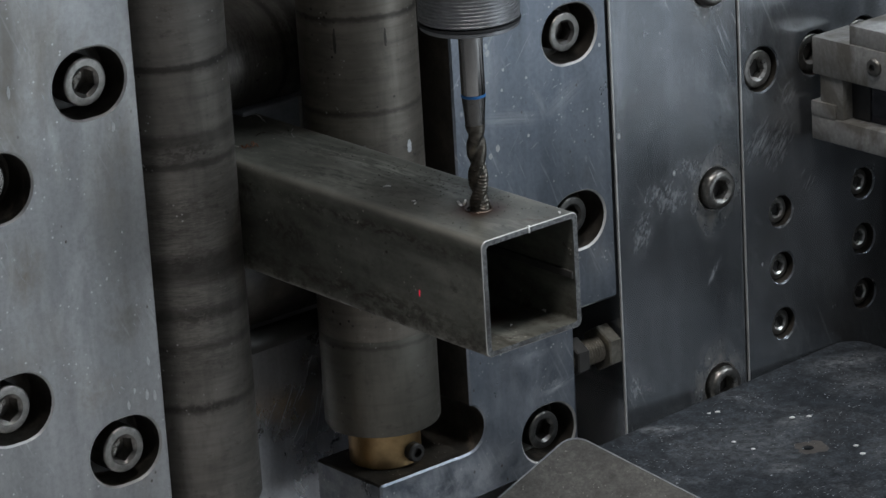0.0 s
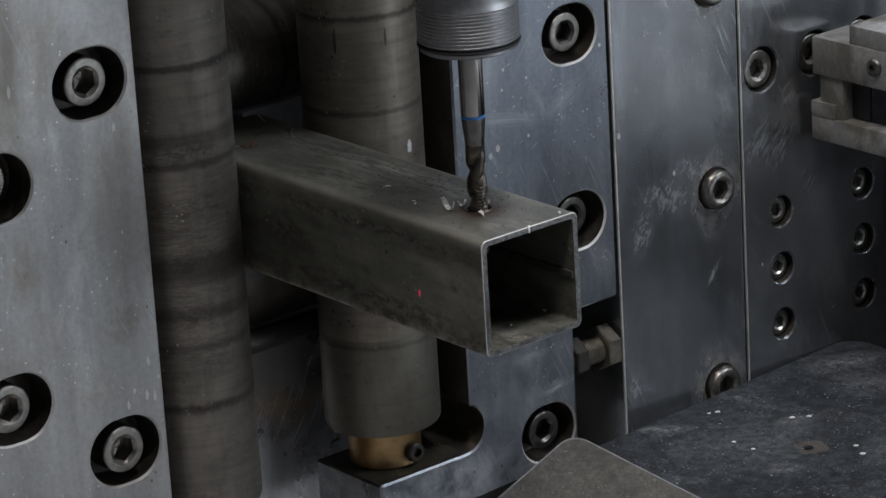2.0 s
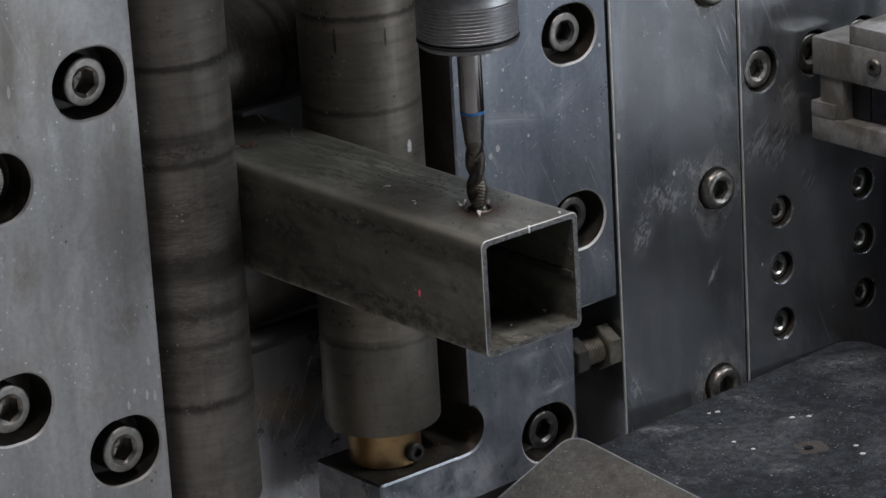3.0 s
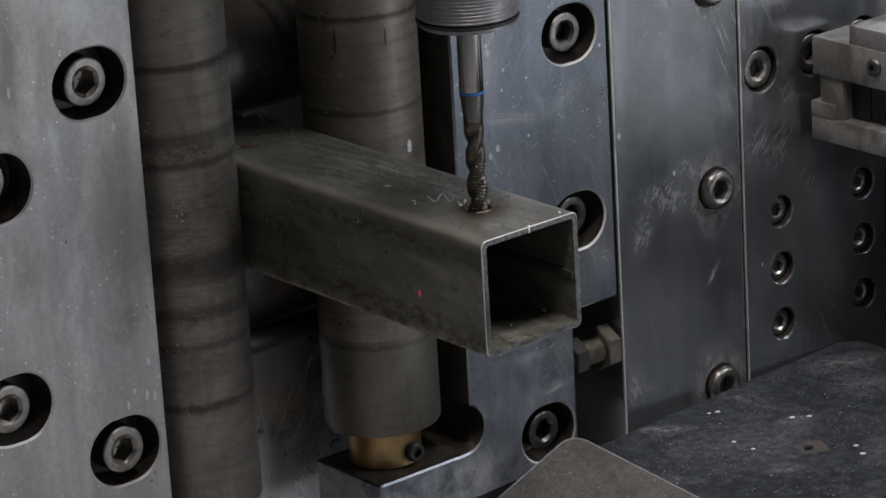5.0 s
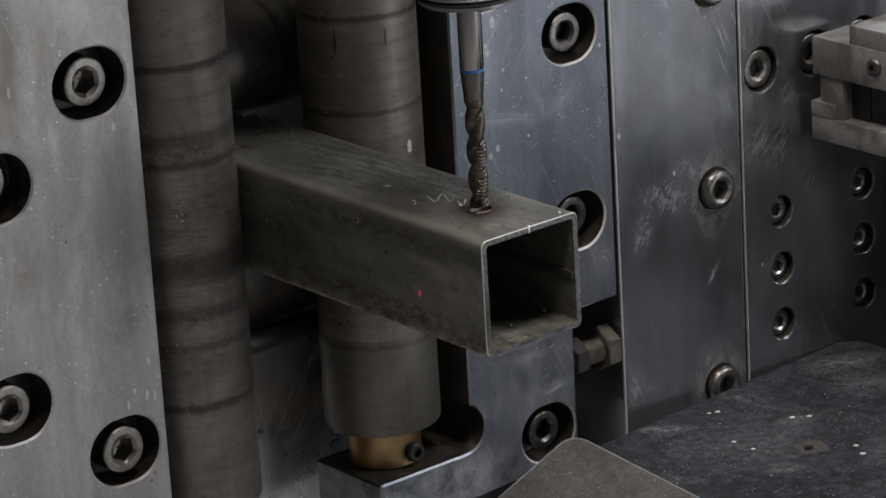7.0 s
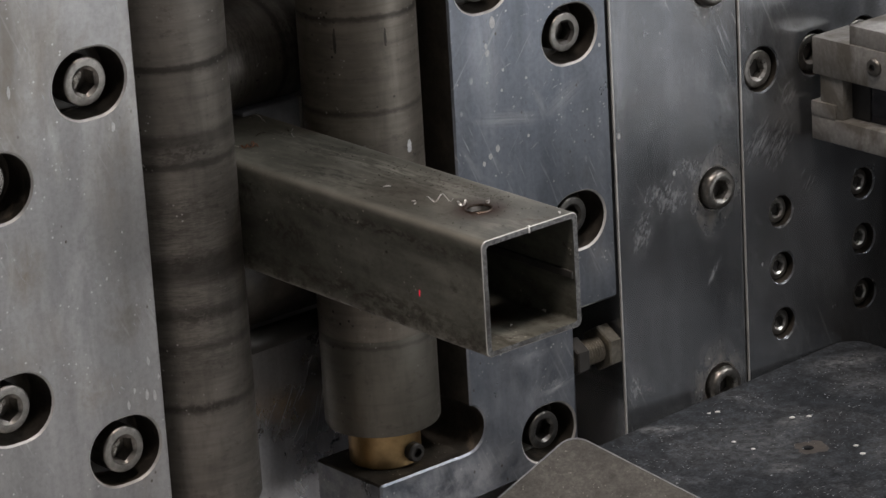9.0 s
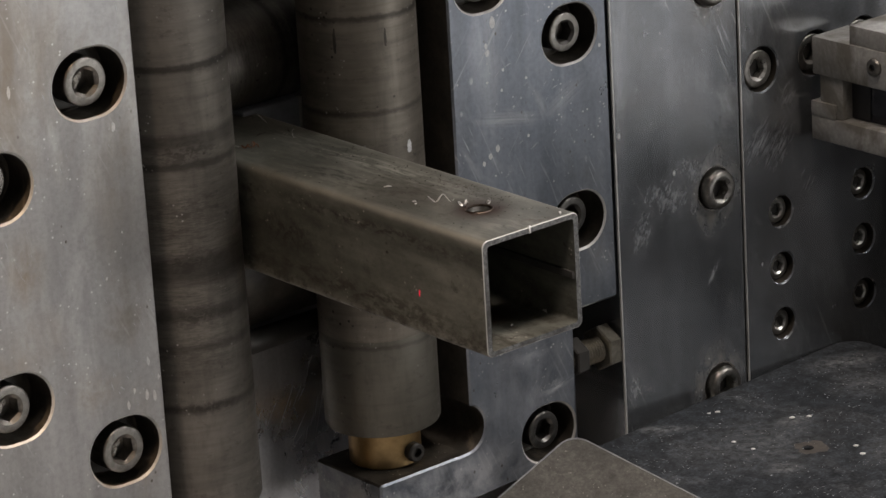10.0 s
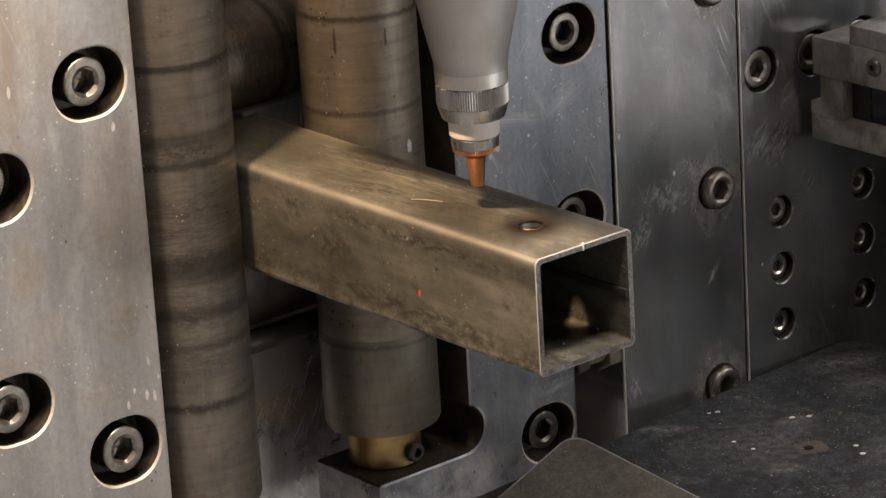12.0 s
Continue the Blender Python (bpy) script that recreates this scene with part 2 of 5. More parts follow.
    col = mixed(nt, ring, col, (0.045, 0.025, 0.016))
    abs_xz = nt.nodes.new("ShaderNodeVectorMath")
    abs_xz.operation = "ABSOLUTE"
    flat2 = nt.nodes.new("ShaderNodeMapping")
    flat2.inputs["Scale"].default_value = (1, 0, 1)
    nt.links.new(tc.outputs["Object"], flat2.inputs[0])
    nt.links.new(flat2.outputs[0], abs_xz.inputs[0])
    dotp = nt.nodes.new("ShaderNodeVectorMath")
    dotp.operation = "DOT_PRODUCT"
    dotp.inputs[1].default_value = (1, 0, 1)
    nt.links.new(abs_xz.outputs[0], dotp.inputs[0])
    # highlight along the rounded corners, painted as a pale strip
    fillet_glint = ramp(nt, dotp.outputs["Value"], [(0.0584, (0.0,)), (0.0594, (1.0,))])
    col = mixed(nt, fillet_glint, col, (0.52, 0.49, 0.43))
    oil = nt.nodes.new("ShaderNodeMapping")
    oil.inputs["Location"].default_value, oil.inputs["Scale"].default_value = (0.004, -0.0425, -0.9), (1, 0.5, 30)
    nt.links.new(tc.outputs["Object"], oil.inputs[0])
    leng = node(nt, "ShaderNodeVectorMath")
    leng.operation = "LENGTH"
    nt.links.new(oil.outputs[0], leng.inputs[0])
    wet = node(nt, "ShaderNodeMath")
    wet.operation = "MULTIPLY_ADD"
    nt.links.new(noise_fac(nt, coords(nt), 60, 5, 0.65), wet.inputs[0])
    wet.inputs[1].default_value = 0.022
    nt.links.new(leng.outputs["Value"], wet.inputs[2])
    col = mixed(nt, ramp(nt, wet.outputs[0], [(0.014, (0.75,)), (0.030, (0.0,))]), col, (0.075, 0.066, 0.054))
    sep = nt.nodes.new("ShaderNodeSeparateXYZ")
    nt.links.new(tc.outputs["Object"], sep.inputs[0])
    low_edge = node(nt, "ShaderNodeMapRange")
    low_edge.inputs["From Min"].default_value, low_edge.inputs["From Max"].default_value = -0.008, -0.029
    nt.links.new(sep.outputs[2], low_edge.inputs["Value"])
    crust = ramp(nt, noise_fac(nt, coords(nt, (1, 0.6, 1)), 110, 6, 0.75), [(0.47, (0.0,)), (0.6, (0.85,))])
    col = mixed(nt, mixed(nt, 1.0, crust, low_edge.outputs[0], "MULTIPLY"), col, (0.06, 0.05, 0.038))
    nt.links.new(col, b.inputs["Base Color"])
    b.inputs["Metallic"].default_value = 0.55
    nt.links.new(ramp(nt, big, [(0.3, (0.42,)), (0.7, (0.55,))]), b.inputs["Roughness"])
    bump(nt, b, long, 0.15, 0.0003)
    return m


BROWN, PALE, SOOT = (0.2, 0.165, 0.12), (0.6, 0.61, 0.62), (0.13, 0.115, 0.095)
STEEL = plate_steel("ground_steel", (0.352, 0.348, 0.345), (0.448, 0.441, 0.433), (0.505, 0.496, 0.483), (0.36, 0.5), (0.24, 0.205, 0.16), 0.8, 0.4, (
    (-0.1214, -0.0211, 0.016, 0.030, 10, SOOT, 0.75, (1, 1, 0.5), 90), (-0.128, -0.0330, 0.020, 0.010, 0, SOOT, 0.5, (1, 1, 1), 140),
    (-0.1801, 0.0135, 0.014, 0.024, 0, BROWN, 0.8, (1, 1, 0.5), 110), (-0.190, -0.030, 0.04, 0.02, 20, BROWN, 0.5, (1, 1, 0.4), 60),
    (-0.145, -0.062, 0.022, 0.016, 0, BROWN, 0.45, (1, 1, 1), 120), (-0.205, 0.115, 0.07, 0.08, 0, BROWN, 0.8, (1, 1, 0.25), 60),
    (-0.125, 0.045, 0.02, 0.05, 0, BROWN, 0.35, (1, 1, 0.3), 80), (-0.118, -0.1, 0.012, 0.04, 0, BROWN, 0.4, (1, 1, 0.4), 120)))
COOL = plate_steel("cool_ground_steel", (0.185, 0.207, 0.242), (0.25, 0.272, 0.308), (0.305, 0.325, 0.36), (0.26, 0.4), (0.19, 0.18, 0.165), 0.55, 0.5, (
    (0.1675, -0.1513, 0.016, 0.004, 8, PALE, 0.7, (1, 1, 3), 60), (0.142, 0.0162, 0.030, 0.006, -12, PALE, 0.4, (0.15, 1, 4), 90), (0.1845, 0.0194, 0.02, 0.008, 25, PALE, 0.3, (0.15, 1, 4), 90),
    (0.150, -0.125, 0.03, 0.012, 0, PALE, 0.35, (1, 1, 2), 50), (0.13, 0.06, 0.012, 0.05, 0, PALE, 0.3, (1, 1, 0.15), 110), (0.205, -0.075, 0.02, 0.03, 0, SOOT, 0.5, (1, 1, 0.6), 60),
    # the last two pale patches paint the brighter light on the foot
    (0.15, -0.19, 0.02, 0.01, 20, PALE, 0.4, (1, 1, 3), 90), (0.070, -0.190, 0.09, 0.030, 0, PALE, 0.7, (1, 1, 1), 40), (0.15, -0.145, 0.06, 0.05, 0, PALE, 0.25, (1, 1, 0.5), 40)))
SCUFFED = plate_steel("scuffed_steel", (0.262, 0.282, 0.302), (0.355, 0.374, 0.396), (0.435, 0.449, 0.464), (0.18, 0.28), (0.16, 0.15, 0.125), 0.5, 0.6, (
    (0.2983, -0.0651, 0.026, 0.034, 0, (0.16, 0.12, 0.07), 0.85, (1, 1, 0.7), 70), (0.2955, -0.1845, 0.026, 0.03, 0, (0.16, 0.12, 0.07), 0.85, (1, 1, 0.7), 70), (0.2985, 0.0596, 0.02, 0.03, 0, (0.16, 0.12, 0.07), 0.6, (1, 1, 0.7), 70),
    (0.2595, -0.0604, 0.030, 0.016, -20, PALE, 0.36, (1.5, 1, 0.9), 150), (0.2829, -0.0489, 0.024, 0.012, -20, PALE, 0.34, (1.5, 1, 0.9), 170), (0.238, -0.078, 0.012, 0.022, -20, PALE, 0.36, (1.3, 1, 0.9), 200),
    (0.2961, -0.1159, 0.003, 0.012, -35, PALE, 0.5, (3, 1, 0.4), 120), (0.2300, -0.170, 0.010, 0.014, 0, PALE, 0.3, (1, 1, 1), 160), (0.27, -0.02, 0.05, 0.05, -30, PALE, 0.12, (2, 1, 0.7), 60),
    (0.3344, -0.0441, 0.014, 0.026, -35, PALE, 0.42, (4, 1, 0.7), 160), (0.350, -0.050, 0.018, 0.028, -35, PALE, 0.36, (4, 1, 0.7), 170), (0.3589, -0.0218, 0.012, 0.02, -35, PALE, 0.3, (4, 1, 0.7), 160),
    (0.372, -0.08, 0.03, 0.04, -35, PALE, 0.16, (4, 1, 0.6), 140), (0.34, -0.12, 0.02, 0.05, -35, PALE, 0.14, (4, 1, 0.6), 140)))
BACKSTEEL = plate_steel("scratched_steel", (0.6, 0.6, 0.62), (0.72, 0.72, 0.735), (0.8, 0.8, 0.805), (0.22, 0.36), (0.42, 0.4, 0.37), 0.15, 1.0)
ROLLER = roller_steel("worn_roller_steel", [(0.0955, 0.0020, 0.3), (0.0565, 0.0040, 0.5), (0.0430, 0.0020, 0.4), (-0.0136, 0.0075, 0.36), (-0.0385, 0.0040, 0.5), (-0.0575, 0.0018, 0.6), (-0.0915, 0.0022, 0.45)], (0.15, 0.137, 0.12), (0.275, 0.252, 0.222), patches=(
    ((-0.013, -0.030, -0.0100), (0.022, 0.03, 0.009), 0.9, (1, 1, 2)), ((-0.013, -0.030, -0.0915), (0.024, 0.03, 0.005), 0.95, (1, 1, 1)), ((-0.013, -0.030, 0.050), (0.03, 0.03, 0.012), 0.7, (1, 1, 2)), ((-0.013, -0.030, -0.04), (0.03, 0.03, 0.010), 0.7, (1, 1, 2)), ((-0.013, -0.030, 0.0955), (0.03, 0.03, 0.0025), 0.9, (0.5, 0.5, 1)), ((-0.013, -0.030, 0.018), (0.03, 0.03, 0.018), 0.45, (1, 1, 3)), ((-0.013, -0.030, -0.005), (0.07, 0.07, 0.075), 0.4, (0.6, 0.6, 5)), ((-0.013, -0.030, -0.06), (0.05, 0.05, 0.02), 0.35, (1, 1, 4))))
# the broad band at 0.016 is shade painted just above the tube
ROLLER_R = roller_steel("smooth_roller_steel", [(0.0936, 0.0016, 0.3), (0.0600, 0.0007, 0.8), (0.0405, 0.0014, 0.4), (0.0160, 0.0080, 0.75)], (0.185, 0.165, 0.137), (0.29, 0.258, 0.216))
SLEEVE = roller_steel("sleeve_steel", [(-0.0945, 0.0012, 0.6), (-0.128, 0.0006, 0.9)], (0.15, 0.139, 0.116), (0.19, 0.177, 0.149), 0.15)
TUBE = tube_steel()
CUT = metal("cut_steel_edge", (0.09, 0.088, 0.084), (0.32, 0.315, 0.305), (0.3, 0.5), 1.0, (1, 1, 1), 1400, 500, 0.6, (0.06, 0.055, 0.05), (0.52, 0.62))
SCREW = metal("screw_steel", (0.17, 0.16, 0.145), (0.38, 0.36, 0.33), (0.3, 0.45), 1.0, (1, 1, 1), 500, 120, 0.25, (0.09, 0.07, 0.055), (0.55, 0.68))
OXIDE = metal("blackened_screw_steel", (0.06, 0.057, 0.053), (0.17, 0.163, 0.152), (0.3, 0.42), 0.9, (1, 1, 1), 500, 120, 0.25)
# bright hole metal, in hex sockets its tone carries the walls' highlight
BRIGHT_BORE = metal("bright_bore_steel", (0.4, 0.385, 0.355), (0.66, 0.645, 0.61), (0.25, 0.4), 0.9, (1, 1, 1), 600, 300, 0.2)
CRUD = metal("gritty_dirt", (0.3, 0.28, 0.245), (0.56, 0.535, 0.48), (0.6, 0.8), 0.1, (1, 1, 1), 900, 400, 0.5)
DARKSTEEL = metal("black_oxide_steel", (0.045, 0.042, 0.039), (0.1, 0.094, 0.086), (0.4, 0.6), 0.6)
# oil-black metal, also the dark tone painted on shaded sides and gaps
OILY_SHADE = metal("oily_and_shaded_black_steel", (0.036, 0.032, 0.027), (0.095, 0.082, 0.067), (0.35, 0.6), 0.45, (1, 1, 1), 300, 60, 0.4, (0.22, 0.175, 0.135), (0.6, 0.7))
BRASS = metal("brass", (0.4, 0.26, 0.12), (0.58, 0.4, 0.2), (0.35, 0.5), 1.0, (1, 1, 1), 200, 50, 0.1, (0.2, 0.12, 0.06))


def dusty(name, low, high, dust, metallic=0.4, rough=(0.42, 0.6), grainy=1.0, patches=()):
    """Dull sheet with wiped dust, scuffs and swarms of bright grains."""
    m, nt, b = material(name)
    big = noise_fac(nt, coords(nt), 11, 7, 0.7, 0.8)
    col = ramp(nt, big, [(0.3, low), (0.72, high)])
    wipe = noise_fac(nt, coords(nt, (1, 0.25, 1)), 40, 6, 0.7, 0.5)
    col = mixed(nt, ramp(nt, wipe, [(0.52, (0.0,)), (0.8, (0.35,))]), col, dust)
    fine = noise_fac(nt, coords(nt), 500, 4, 0.7)
    col = mixed(nt, 0.8 * grainy, col, ramp(nt, fine, [(0.38, (0.35,) * 3), (0.62, (1.25,) * 3)]), "MULTIPLY")
    mott = noise_fac(nt, coords(nt), 130, 6, 0.75)
    col = mixed(nt, 0.85 * grainy, col, ramp(nt, mott, [(0.4, (0.35,) * 3), (0.52, (0.85,) * 3), (0.64, (1.5,) * 3)]), "MULTIPLY")
    patch = noise_fac(nt, coords(nt), 26, 8, 0.78, 0.6)
    col = mixed(nt, ramp(nt, patch, [(0.56, (0.0,)), (0.76, (0.4 * grainy,))]), col, dust)
    for x, y, rx, ry, turn, amount in patches:
        col, mask = smudge(nt, col, (x, y, -0.19), (rx, ry, 1), turn, 2, tuple(c * 1.9 for c in dust), amount, (1, 1, 1), 190)
    col, k1 = specks(nt, col, 240, 0.17, 0.56, 0.66, tuple(min(1, c * 2.6) for c in dust))
    col, k2 = specks(nt, col, 420, 0.2, 0.54, 0.64, tuple(min(1, c * 2.2) for c in dust))
    nt.links.new(col, b.inputs["Base Color"])
    b.inputs["Metallic"].default_value = metallic
    b.inputs["Specular IOR Level"].default_value = 0.25
    nt.links.new(ramp(nt, wipe, [(0.35, (rough[0],)), (0.7, (rough[1],))]), b.inputs["Roughness"])
    bump(nt, b, fine, 0.2, 0.0003)
    return m


TABLE = dusty("dusty_table_steel", (0.024, 0.028, 0.033), (0.053, 0.06, 0.068), (0.195, 0.202, 0.208), 0.1, (0.58, 0.8), patches=(
    (0.2275, 0.1554, 0.022, 0.008, 38, 0.5), (0.2331, 0.0612, 0.014, 0.014, 0, 0.35), (0.3777, 0.1512, 0.034, 0.016, 20, 0.4), (0.36, 0.12, 0.03, 0.03, 0, 0.2), (0.30, 0.03, 0.03, 0.03, 0, 0.25), (0.2865, 0.1095, 0.014, 0.010, 0, 0.35), (0.25, 0.10, 0.06, 0.05, 0, 0.2)))
CHUTE = dusty("grey_sheet_steel", (0.10, 0.095, 0.086), (0.17, 0.162, 0.146), (0.21, 0.2, 0.182), 0.5, (0.4, 0.55), 0.4)
ALU = metal("raw_aluminium", (0.34, 0.332, 0.316), (0.52, 0.51, 0.485), (0.4, 0.6), 0.45, (1, 1, 1), 420, 55, 0.3, (0.14, 0.125, 0.1), (0.48, 0.62))
SILVER = plain("anodised_silver", (0.56, 0.56, 0.56), 0.42, 0.75)
CHROME = metal("polished_steel", (0.4, 0.395, 0.39), (0.54, 0.53, 0.515), (0.22, 0.34), 1.0, (1, 1, 0.1), 300, 40, 0.05)
COPPER = metal("copper", (0.72, 0.33, 0.17), (0.85, 0.45, 0.26), (0.28, 0.4), 1.0, (1, 1, 0.1), 300, 40, 0.05)
SHANK = metal("ground_tool_shank", (0.3, 0.292, 0.282), (0.42, 0.41, 0.395), (0.12, 0.2), 1.0, (1, 1, 0.1), 300, 40, 0.05)
TAPER = metal("dull_tool_neck", (0.14, 0.135, 0.128), (0.24, 0.232, 0.22), (0.2, 0.32), 1.0, (1, 1, 0.2), 300, 90, 0.08)
CUTTER = metal("used_carbide", (0.04, 0.036, 0.032), (0.2, 0.178, 0.148), (0.33, 0.5), 1.0, (1, 1, 1), 250, 120, 0.2)
NUT = metal("grey_collet_nut", (0.3, 0.3, 0.305), (0.37, 0.37, 0.375), (0.38, 0.48), 0.75, (1, 1, 1), 300, 20, 0.05)
RUST = metal("rusty_swarf", (0.2, 0.085, 0.045), (0.42, 0.2, 0.12), (0.4, 0.6), 0.5)
BURR = metal("heat_stained_burr", (0.05, 0.036, 0.028), (0.16, 0.122, 0.096), (0.3, 0.5), 0.9, (1, 1, 1), 500, 200, 0.3)
CHIP = metal("bright_chip_steel", (0.8, 0.78, 0.74), (0.95, 0.94, 0.92), (0.25, 0.38), 0.4)
GRIT = metal("dark_swarf", (0.04, 0.035, 0.03), (0.1, 0.09, 0.075), (0.5, 0.7), 0.5)


STAIN = metal("brown_residue", (0.045, 0.04, 0.036), (0.12, 0.105, 0.092), (0.5, 0.65), 0.2, (1, 1, 1), 500, 150, 0.3)
DRIED = metal("dried_coolant", (0.5, 0.5, 0.5), (0.68, 0.68, 0.67), (0.5, 0.6), 0.1, (1, 1, 1), 900, 300, 0.1)
RUBBED_LIT = metal("rubbed_and_lit_rim_steel", (0.36, 0.37, 0.38), (0.52, 0.53, 0.54), (0.3, 0.45), 0.8, (1, 1, 1), 600, 100, 0.1)
BOLT = metal("dull_bolt_steel", (0.2, 0.18, 0.145), (0.42, 0.385, 0.32), (0.3, 0.44), 0.85, (1, 1, 1), 500, 120, 0.2)
SATIN = plain("satin_steel", (0.72, 0.72, 0.71), 0.36, 0.85)
PAINT = metal("worn_grey_paint", (0.62, 0.66, 0.71), (0.74, 0.78, 0.83), (0.3, 0.45), 0.2)
# bright bare edge metal, its pale colour carries the glint of chamfers
GLINT_EDGE = metal("bare_edge_glint", (0.5, 0.485, 0.46), (0.74, 0.73, 0.7), (0.35, 0.5), 0.3, (1, 1, 0.3), 120, 40, 0.2, (0.2, 0.19, 0.17))
CERAMIC = plain("white_ceramic", (0.8, 0.79, 0.76), 0.35)
BLUE = plain("blue_band", (0.03, 0.2, 0.55), 0.4)
RUBBER = plain("black_rubber", (0.02, 0.02, 0.021), 0.5)
GLASS = plain("dark_glass", (0.012, 0.012, 0.02), 0.08)
RED = plain("red_laser_glow", (0.9, 0.03, 0.08), 0.5, 0, 0.34)
FLECK = plain("white_fleck", (0.85, 0.85, 0.83), 0.5)
WALL = plain("hall_wall", (0.2, 0.205, 0.215), 0.8)
FLOOR = plain("hall_floor", (0.4, 0.4, 0.4), 0.5)

# ---- mesh helpers ----


def mesh_of(name, bm, mat, smooth=None):
    bmesh.ops.recalc_face_normals(bm, faces=bm.faces[:])
    me = bpy.data.meshes.new(name)
    bm.to_mesh(me)
    bm.free()
    me.materials.append(mat)
    if smooth is not None:
        me.shade_smooth()
        me.set_sharp_from_angle(angle=radians(smooth))
    return me


def part(name, bm, mat, parent=None, label="", smooth=35):
    ob = new(name, mesh_of(name, bm, mat, smooth))
    ob.parent = parent
    return tagged(ob, label)


def thing(name, label, category, group="", at=None):
    ob = new(name)
    ob.empty_display_size = 0.01
    if at is not None:
        ob.matrix_basis = at
    return tagged(ob, label, category, group)


def prism(bm, pts, y0, y1):
    """A prism along y over an outline of (x, z) points."""
    a = [bm.verts.new((x, y0, z)) for x, z in pts]
    b = [bm.verts.new((x, y1, z)) for x, z in pts]
    bm.faces.new(a)
    bm.faces.new(b[::-1])
    for i in range(len(pts)):
        j = (i + 1) % len(pts)
        bm.faces.new((a[i], b[i], b[j], a[j]))
    return bm


def box(bm, x0, x1, y0, y1, z0, z1, bevel=0.0):
    made = bmesh.ops.create_cube(bm, size=1.0)["verts"]
    for v in made:
        v.co = Vector(((x0 + x1) / 2 + v.co.x * (x1 - x0), (y0 + y1) / 2 + v.co.y * (y1 - y0), (z0 + z1) / 2 + v.co.z * (z1 - z0)))
    if bevel:
        edges = {e for v in made for e in v.link_edges}
        bmesh.ops.bevel(bm, geom=list(edges), offset=bevel, segments=2, affect="EDGES", profile=0.5)
    return bm


def lathe(bm, rings, n=48, m=None, close=True):
    """A turned body round z: rings of (radius, height), from one end to the other."""
    loops = []
    for r, z in rings:
        loops.append([bm.verts.new((r * math.cos(2 * math.pi * i / n), r * math.sin(2 * math.pi * i / n), z)) for i in range(n)])
    for a, b in zip(loops, loops[1:]):
        for i in range(n):
            bm.faces.new((a[i], a[(i + 1) % n], b[(i + 1) % n], b[i]))
    if close:
        bm.faces.new(loops[0])
        bm.faces.new(loops[-1])
    if m is not None:
        bmesh.ops.transform(bm, matrix=m, verts=[v for l in loops for v in l])
    return bm


def arc(cx, cz, r, a0, a1, n):
    return [(cx + r * math.cos(radians(a0 + (a1 - a0) * i / n)), cz + r * math.sin(radians(a0 + (a1 - a0) * i / n))) for i in range(n + 1)]


def stadium(cx, cz, w, h, n=14):
    r, d = h / 2, max(w - h, 0.0) / 2
    return arc(cx + d, cz, r, -90, 90, n) + arc(cx - d, cz, r, 90, 270, n)


def cut(bm, cutters, mat, name, bevel=0.0):
    """The mesh of bm less the cutters, with fine chamfers."""
    base = new("blank", mesh_of("blank", bm, mat))
    tool = new("cutter", mesh_of("cutter", cutters, mat))
    mod = base.modifiers.new("cut", "BOOLEAN")
    mod.operation, mod.object, mod.solver = "DIFFERENCE", tool, "EXACT"
    if bevel:
        bv = base.modifiers.new("bevel", "BEVEL")
        bv.width, bv.segments, bv.limit_method, bv.angle_limit = bevel, 1, "ANGLE", radians(50)
    me = bpy.data.meshes.new_from_object(base.evaluated_get(bpy.context.evaluated_depsgraph_get()))
    me.name = name
    bpy.data.objects.remove(base), bpy.data.objects.remove(tool)
    me.shade_smooth()
    me.set_sharp_from_angle(angle=radians(24))
    for f in me.polygons:
        if max(abs(c) for c in f.normal) > 0.9995:
            f.use_smooth = False
    return me


# ---- the clamping chuck: plates ----


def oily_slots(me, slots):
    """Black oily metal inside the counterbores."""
    me.materials.append(OILY_SHADE)
    me.materials.append(GLINT_EDGE)
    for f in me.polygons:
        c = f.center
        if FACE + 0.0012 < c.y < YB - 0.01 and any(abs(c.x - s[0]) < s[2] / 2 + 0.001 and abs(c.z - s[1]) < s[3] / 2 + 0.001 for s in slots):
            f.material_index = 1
        # the rim's chamfer gets its highlight from a paler material
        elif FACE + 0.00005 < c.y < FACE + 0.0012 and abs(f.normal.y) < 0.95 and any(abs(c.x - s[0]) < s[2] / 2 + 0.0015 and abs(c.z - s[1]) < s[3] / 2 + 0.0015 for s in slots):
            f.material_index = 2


def slotted_plate(name, outline, slots, depth, label, mat, y1=YB):
    """A thick plate with counterbored slots, sunk to a given depth."""
    cutters = bmesh.new()
    for s in slots:
        prism(cutters, stadium(*s), FACE - 0.01, FACE + depth)
    me = cut(prism(bmesh.new(), outline, FACE, y1), cutters, mat, name, 0.0011)
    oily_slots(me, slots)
    return tagged(new(name, me), label, "machine plate")


LEFT_SLOTS = [(-0.1315, 0.1004, 0.0440, 0.0362), (-0.193, 0.0590, 0.0440, 0.0362), (-0.1935, -0.0578, 0.0440, 0.0362), (-0.1302, -0.0998, 0.0440, 0.0362)]
slotted_plate("clamp_plate", [(-0.46, -0.46), (-0.1035, -0.46), (-0.1035, 0.36), (-0.46, 0.36)], LEFT_SLOTS, 0.022,
              "ground steel clamp plate with four slotted counterbores", STEEL)
RIGHT_SLOTS = [(0.1900, 0.0545, 0.0405, 0.0340), (0.1906, -0.0568, 0.0405, 0.0340), (0.1602, -0.1782, 0.0405, 0.0340), (0.128, 0.0975, 0.0405, 0.0340)]
